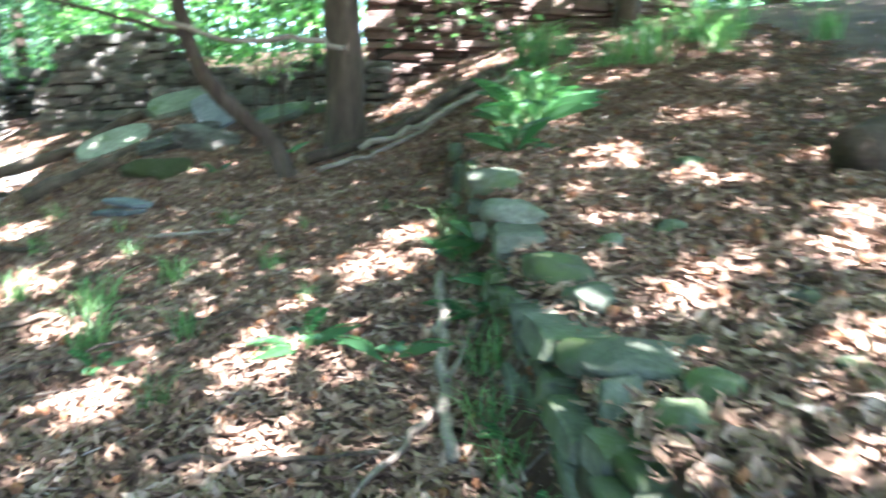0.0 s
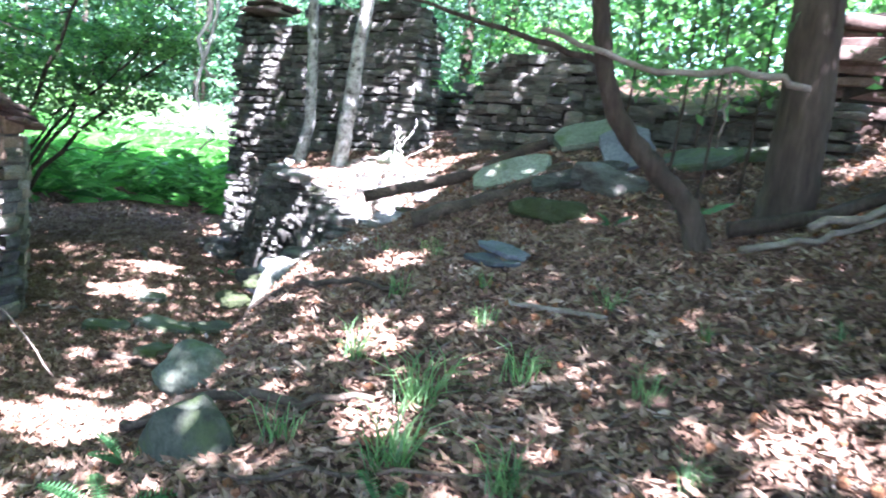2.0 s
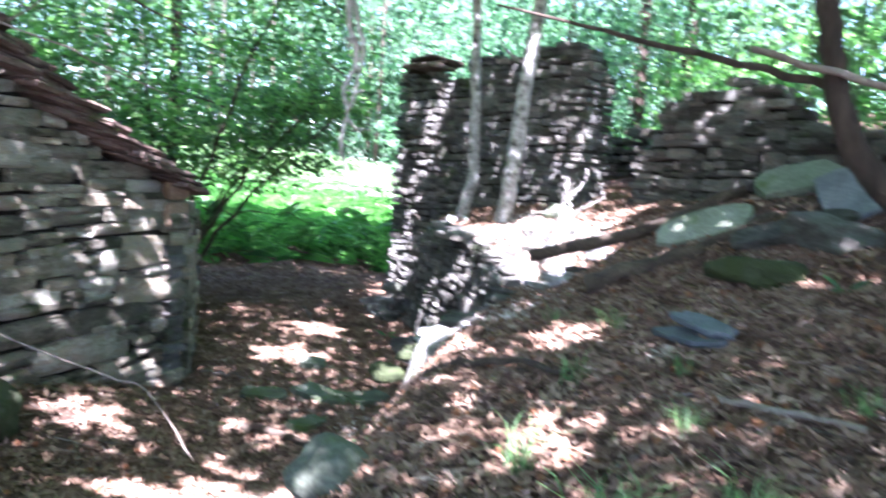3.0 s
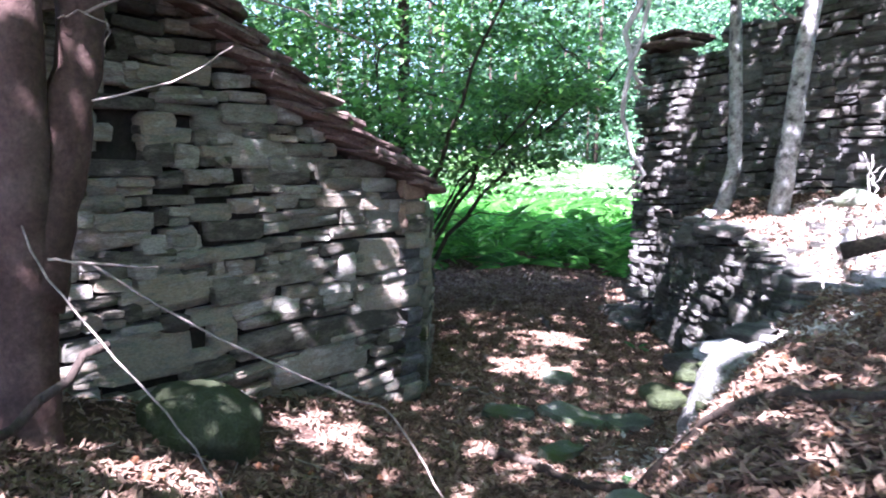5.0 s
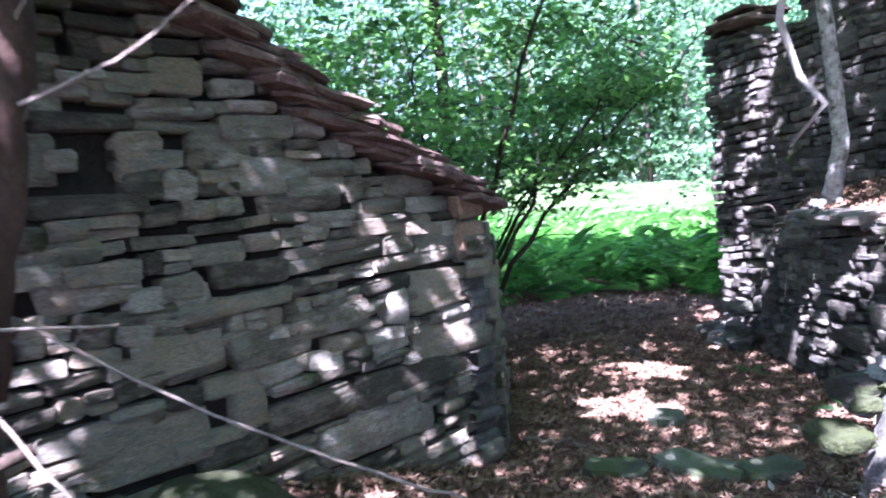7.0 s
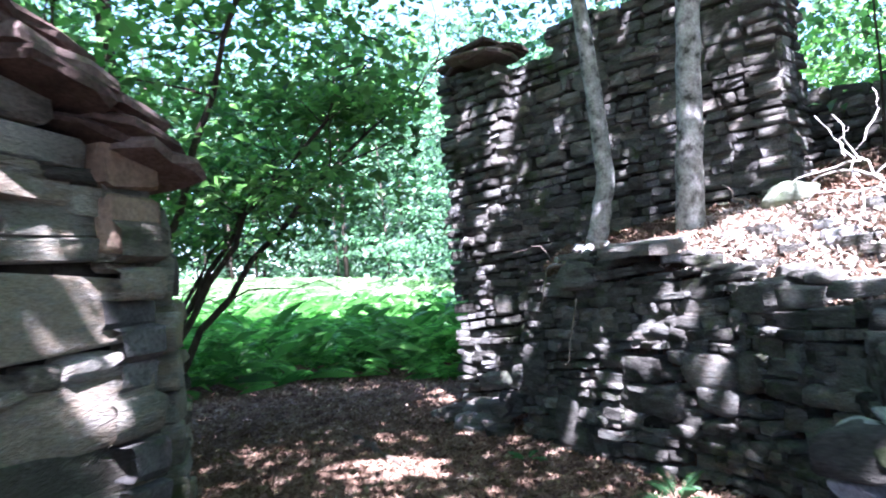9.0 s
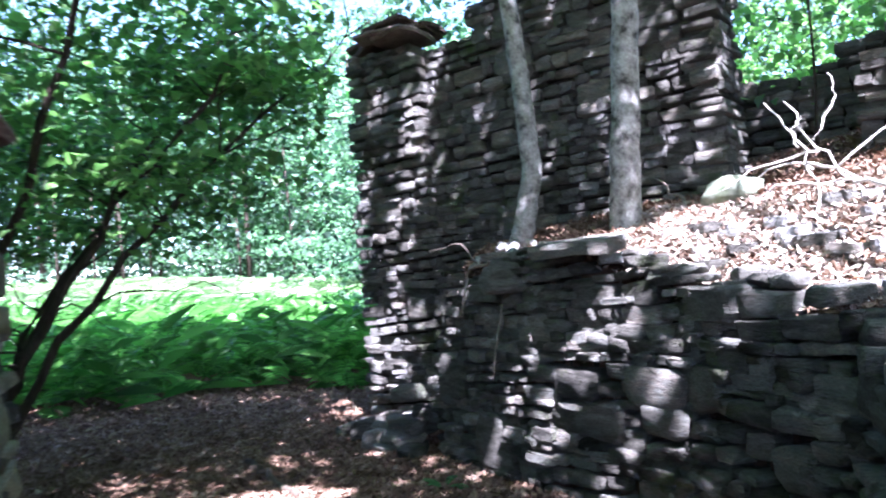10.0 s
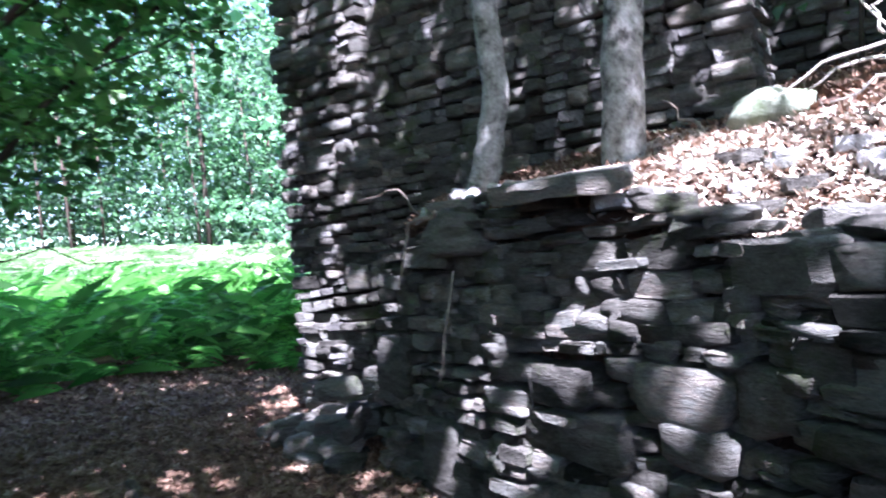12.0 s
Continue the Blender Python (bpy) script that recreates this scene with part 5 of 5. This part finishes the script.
    V2, F2 = leaves(clumps(np.concatenate(back), 12, (1.2, 1.2, 0.3), 6), 0.85, 0.5, 10, 0.62)
    V, F = np.concatenate([V, V2]), np.concatenate([F, F2 + len(V)])
    V, F = np.concatenate([V, V0]), np.concatenate([F, F0 + len(V)])
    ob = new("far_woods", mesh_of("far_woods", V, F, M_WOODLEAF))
    tagged(ob, "sunlit green woodland leaves round the clearing", "woods", kind="stuff")
    V, F = join(trunks)
    ob = new("far_trunks", mesh_of("far_trunks", V, F, M_BARK, True))
    tagged(ob, "slim grey-brown trunks of the woodland round the clearing", "woods", kind="stuff")


far_woods()


def undergrowth():
    """Leafy shrubs on the hillside behind the ruins."""
    rr = np.random.default_rng(29)
    n = 300
    X, Y = rr.uniform(-10, 10, n), 15.3 + 9 * rr.uniform(0, 1, n) ** 1.3
    C = np.stack([X, Y, height(X, Y) + rr.uniform(0.15, 1, n) * (1.2 + 0.32 * (Y - 13))], 1)
    V, F = leaves(clumps(C, 44, (0.5, 0.5, 0.14), 4), 0.21, 0.6, 12, 0.6)
    tagged(new("undergrowth", mesh_of("undergrowth", V, F, M_SUNLEAF)), "shrubs on the slope behind the ruins, sunlight put into their green", "shrubs", kind="stuff")


undergrowth()


# ---- ferns, bracken, grass ----
def frond(pairs, width):
    """One arching frond of unit length along +x: triangles for leaflets."""
    V, F = [], []
    for i in range(pairs):
        u = 0.22 + 0.78 * i / pairs
        w = width * math.sin(math.pi * min(1, (1 - u) * 1.15 + 0.08)) ** 0.8
        z = 0.55 * u - 0.62 * u * u
        x = u * 0.95
        for s in (-1, 1):
            o = len(V)
            V += [(x, 0, z), (x + 0.42 * 0.78 / pairs, s * w * 0.5, z + 0.02), (x + 0.035, s * w, z - 0.03), (x + 0.55 * 0.78 / pairs, s * 0.004, z)]
            F += [(o, o + 2, o + 1), (o, o + 1, o + 3)]
    o = len(V)
    V += [(0, -0.006, 0), (0, 0.006, 0), (0.5, 0, 0.13), (1, 0, -0.07)]
    F += [(o, o + 1, o + 2), (o + 1, o + 3, o + 2)]
    return np.array(V), np.array(F)


def scatter(template, base, yaw, pitch, size):
    V, F = template
    n = len(base)
    cy, sy, cp_, sp = np.cos(yaw), np.sin(yaw), np.cos(pitch), np.sin(pitch)
    X, Y, Z = V[:, 0][None], V[:, 1][None], V[:, 2][None]
    x1 = X * cp_[:, None] - Z * sp[:, None]
    z1 = X * sp[:, None] + Z * cp_[:, None]
    P = np.stack([(x1 * cy[:, None] - Y * sy[:, None]), (x1 * sy[:, None] + Y * cy[:, None]), z1], -1) * size[:, None, None] + base[:, None, :]
    G = F[None] + (np.arange(n) * len(V))[:, None, None]
    return P.reshape(-1, 3), G.reshape(-1, 3)


def bracken():
    rr = np.random.default_rng(31)
    out = []
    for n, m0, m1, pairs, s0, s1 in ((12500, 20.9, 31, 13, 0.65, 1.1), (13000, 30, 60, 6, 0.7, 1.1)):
        m = m0 + (m1 - m0) * rr.uniform(0, 1, n) ** 1.15
        q = rr.uniform(-24, 17, n)
        X, Y = -0.8 * m + 0.6 * q, 0.6 * m + 0.8 * q
        edge = m0 > 25
        ok = (edge_distance(X, Y) < -0.6) & (np.hypot(X + 12.2, Y - 14) > 2.2) & ((m > 21.3 + 0.8 * waves(X, Y, 1.7, 4)) | edge)
        X, Y = X[ok], Y[ok]
        B = np.stack([X, Y, height(X, Y) + (rr.uniform(0.55, 0.85, len(X)) if edge else rr.uniform(0.05, 1.0, len(X)))], 1)
        out.append(scatter(frond(pairs, 0.27), B, rr.uniform(0, 6.28, len(X)), rr.uniform(-0.1, 0.3 if edge else 0.75, len(X)), rr.uniform(s0, s1, len(X))))
    # the far fronds get the paler material that stands for sunlight
    for (V, F), material, label in zip(out, (M_FERNFAR, M_FERNSUNLIT), ("waist-high lush green bracken at the clearing's edge", "bracken filling the open clearing, sunlight put into its pale colour")):
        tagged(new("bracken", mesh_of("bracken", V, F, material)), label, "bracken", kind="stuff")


bracken()


def fern(x, y, size, n, seed, label="small green fern growing out of the leaves", z=None):
    rr = np.random.default_rng(seed)
    B = np.tile(np.array([0, 0, 0.0]), (n, 1))
    t = thing("fern", label, "fern", (x, y, gz(x, y) if z is None else z), "small ferns")
    fr = frond(13, 0.2)
    for k in range(n):
        V, F = scatter(fr, B[:1], np.array([2 * math.pi * k / n + rr.uniform(-0.4, 0.4)]), rr.uniform(0.1, 0.7, 1), np.array([size * rr.uniform(0.75, 1.1)]))
        child("frond", mesh_of("frond", V, F, M_FERN), t)


for k, (x, y, s, n) in enumerate([(-0.8, 4.3, 0.45, 6), (-0.3, 4.05, 0.4, 5), (0.1, 5.2, 0.4, 6), (0.2, 4.4, 0.35, 5), (-2.0, 4.3, 0.25, 4), (-8.15, 10.0, 0.35, 6), (-2.6, 8.6, 0.25, 4), (0.33, 2.6, 0.25, 5), (0.38, 2.2, 0.22, 5), (0.3, 3.3, 0.22, 5), (-3.6, 4.2, 0.28, 4), (-9.9, 10.6, 0.25, 4), (-6.3, 7.05, 0.25, 5), (0.55, 6.1, 0.5, 7), (-1.9, 9.0, 0.35, 5), (0.75, 6.9, 0.75, 9), (1.0, 7.5, 0.7, 8), (0.25, 5.05, 0.4, 6), (0.3, 4.4, 0.3, 5), (-3.2, 3.8, 0.35, 5)]):
    fern(x, y, s, n, 70 + k)


def grass(x, y, size, n, seed, label="tuft of thin green grass", category="grass"):
    rr = np.random.default_rng(seed)
    V, F = [], []
    for k in range(n):
        a, l, ln = rr.uniform(0, 6.28), size * rr.uniform(0.5, 1.25), rr.uniform(0.4, 1.3)
        bx, by = rr.normal(0, size * 0.18, 2)
        d = np.array([math.cos(a), math.sin(a), 0])
        s = np.array([-math.sin(a), math.cos(a), 0]) * size * 0.013
        b = np.array([bx, by, 0])
        mid = b + d * l * ln * 0.4 + np.array([0, 0, l * 0.65])
        tip = b + d * l * ln + np.array([0, 0, l * 0.75])
        o = len(V)
        V += [tuple(b - s), tuple(b + s), tuple(mid + s), tuple(mid - s), tuple(tip)]
        F += [(o, o + 1, o + 2, o + 3), (o + 3, o + 2, o + 4)]
    ob = new("grass_tuft", mesh_of("grass_tuft", V, F, M_GRASS))
    ob.location = (x, y, gz(x, y))
    tagged(ob, label, category, "grass tufts")


for k, (x, y, s, n) in enumerate([(-2.45, 5.2, 0.34, 60), (-2.2, 4.6, 0.32, 60), (-3.2, 5.6, 0.28, 40), (-2.0, 5.6, 0.25, 40), (-1.6, 4.6, 0.28, 50), (-3.6, 6.6, 0.22, 30), (-3.9, 7.6, 0.22, 30), (-1.5, 3.9, 0.22, 40), (-0.9, 4.9, 0.18, 30), (-2.6, 6.2, 0.2, 30), (-1.2, 6.4, 0.16, 25), (-3.0, 6.9, 0.18, 25), (-0.5, 6.6, 0.16, 25), (-1.3, 5.6, 0.22, 30), (-2.9, 4.6, 0.25, 40), (-1.9, 6.7, 0.2, 25), (0.75, 7.2, 0.6, 60), (1.0, 7.9, 0.55, 50), (0.55, 6.6, 0.4, 40), (1.15, 10.5, 0.7, 80), (2.4, 9.2, 0.6, 70), (3.4, 10.5, 0.7, 80), (-4.6, 7.8, 0.2, 25)] + [(edge_x(2.5 + 0.45 * k) - 0.1 - 0.03 * (k % 3), 2.5 + 0.45 * k, 0.2 + 0.04 * (k % 4), 35) for k in range(9)] + [(1.2 + 0.42 * k, 10.2 + 0.9 * math.sin(2.1 * k), 0.5, 60) for k in range(9)]):
    grass(x, y, s, n, 90 + k)


# ---- leaf litter ----
def dry_leaves(C, size, seed):
    """Long curled dead leaves: two bent strips either side of a rib, four triangles each."""
    r = np.random.default_rng(seed)
    n = len(C)
    N = r.normal(0, 0.42, (n, 3)) + np.array([0, 0, 1])
    N /= np.linalg.norm(N, axis=1)[:, None]
    A = np.cross(N, r.normal(0, 1, (n, 3)))
    A /= np.linalg.norm(A, axis=1)[:, None] + 1e-9
    B = np.cross(N, A)
    s = (size * r.uniform(0.5, 1.5, n))[:, None]
    w, curl, cup = r.uniform(0.13, 0.22, (n, 1)), r.uniform(-0.12, 0.3, (n, 1)), r.uniform(-0.1, 0.16, (n, 1))
    V = np.stack([C - A * s * 0.5 + N * s * curl, C - A * s * 0.05 + B * s * w + N * s * cup, C, C - A * s * 0.05 - B * s * w + N * s * cup, C + A * s * 0.5 + N * s * curl * 0.8], 1).reshape(-1, 3)
    i = np.arange(n)[:, None] * 5
    F = np.concatenate([i + np.array([q]) for q in ((0, 2, 1), (0, 3, 2), (1, 2, 4), (2, 3, 4))], 1).reshape(-1, 3)
    return V, F


def litter():
    rr = np.random.default_rng(41)
    n = 110000
    X = np.concatenate([rr.uniform(-6.8, 2.6, n // 2), rr.uniform(-17.5, 4.5, n // 2)])
    Y = np.concatenate([rr.uniform(1.2, 9.5, n // 2), rr.uniform(0.5, 14.5, n // 2)])
    X, Y = np.concatenate([X, rr.uniform(-14.5, -6.0, 60000)]), np.concatenate([Y, rr.uniform(5, 14, 60000)])
    ok = waves(X, Y, 0.5, 8) > -0.75
    # half the brown leaves are left out here, so it looks sunnier
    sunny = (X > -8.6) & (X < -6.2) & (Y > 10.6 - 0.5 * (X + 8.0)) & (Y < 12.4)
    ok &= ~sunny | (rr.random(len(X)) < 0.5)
    X, Y = X[ok], Y[ok]
    C = np.stack([X, Y, height(X, Y) + 0.008 + 0.03 * rr.uniform(0, 1, len(X))], 1)
    V, F = dry_leaves(C, 0.095, 6)
    X, Y = np.concatenate([rr.uniform(-15.5, -8.8, 40000), rr.uniform(-19, -11, 40000)]), np.concatenate([rr.uniform(6, 12.5, 40000), rr.uniform(7, 17, 40000)])
    V1, F1 = dry_leaves(np.stack([X, Y, height(X, Y) + 0.006 + 0.025 * rr.random(80000)], 1), 0.09, 36)
    V, F = np.concatenate([V, V1]), np.concatenate([F, F1 + len(V)])
    n2 = 60000
    X, Y = rr.uniform(-12, 3.5, n2), rr.uniform(1, 12, n2)
    C2 = np.stack([X, Y, height(X, Y) + 0.004 + 0.02 * rr.uniform(0, 1, n2)], 1)
    V2, F2 = dry_leaves(C2, 0.06, 16)
    V, F = np.concatenate([V, V2]), np.concatenate([F, F2 + len(V)])
    ob = new("leaf_litter", mesh_of("leaf_litter", V, F, M_LITTER))
    tagged(ob, "dry brown fallen chestnut leaves covering the ground", "leaves", kind="stuff")
    # dry leaves on the sunny terrace and heap; the sun's glare is in their colour
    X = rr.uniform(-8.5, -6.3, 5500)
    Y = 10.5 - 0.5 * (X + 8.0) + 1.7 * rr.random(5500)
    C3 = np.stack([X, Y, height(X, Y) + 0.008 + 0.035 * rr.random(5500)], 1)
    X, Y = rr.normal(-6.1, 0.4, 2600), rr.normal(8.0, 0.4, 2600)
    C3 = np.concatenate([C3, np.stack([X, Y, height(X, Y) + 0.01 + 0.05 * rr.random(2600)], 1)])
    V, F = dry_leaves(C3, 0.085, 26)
    tagged(new("dry_debris", mesh_of("dry_debris", V, F, M_SUNPALE)), "dry leaves and chips, strong sun put into their pale colour", "leaves", kind="stuff")
    # twigs
    pieces = []
    for k in range(3000):
        x, y = rr.uniform(-12, 3), rr.uniform(1, 13)
        a, l = rr.uniform(0, 3.14), rr.uniform(0.1, 0.5) ** 1.3
        p = [(x + l * math.cos(a) * s, y + l * math.sin(a) * s, gz(x + l * math.cos(a) * s, y + l * math.sin(a) * s) + 0.02 + 0.03 * s * rr.random()) for s in (-0.5, 0.1, 0.5)]
        pieces.append(tube(p, [0.006, 0.005, 0.003], 4, 0, k))
    V, F = join(pieces)
    tagged(new("twigs", mesh_of("twigs", V, F, M_DEADWOOD, True)), "thin dry twigs scattered over the leaves", "twigs", kind="stuff")
    # chestnut husks
    bm = bmesh.new()
    bmesh.ops.create_icosphere(bm, subdivisions=1, radius=1)
    T = np.array([v.co for v in bm.verts])
    TF = np.array([[v.index for v in f.verts] for f in bm.faces])
    bm.free()
    n = 900
    X, Y = rr.uniform(-7, 2.5, n), rr.uniform(1.5, 11.5, n)
    S = rr.uniform(0.018, 0.035, n)
    P = T[None] * S[:, None, None] * rr.uniform(0.75, 1.25, (n, len(T), 1)) + np.stack([X, Y, height(X, Y) + 0.03], 1)[:, None, :]
    F = (TF[None] + (np.arange(n) * len(T))[:, None, None]).reshape(-1, 3)
    tagged(new("chestnut_husks", mesh_of("chestnut_husks", P.reshape(-1, 3), F, M_BUR)), "spiny rust-brown chestnut husks among the leaves", "husks", kind="stuff")


litter()
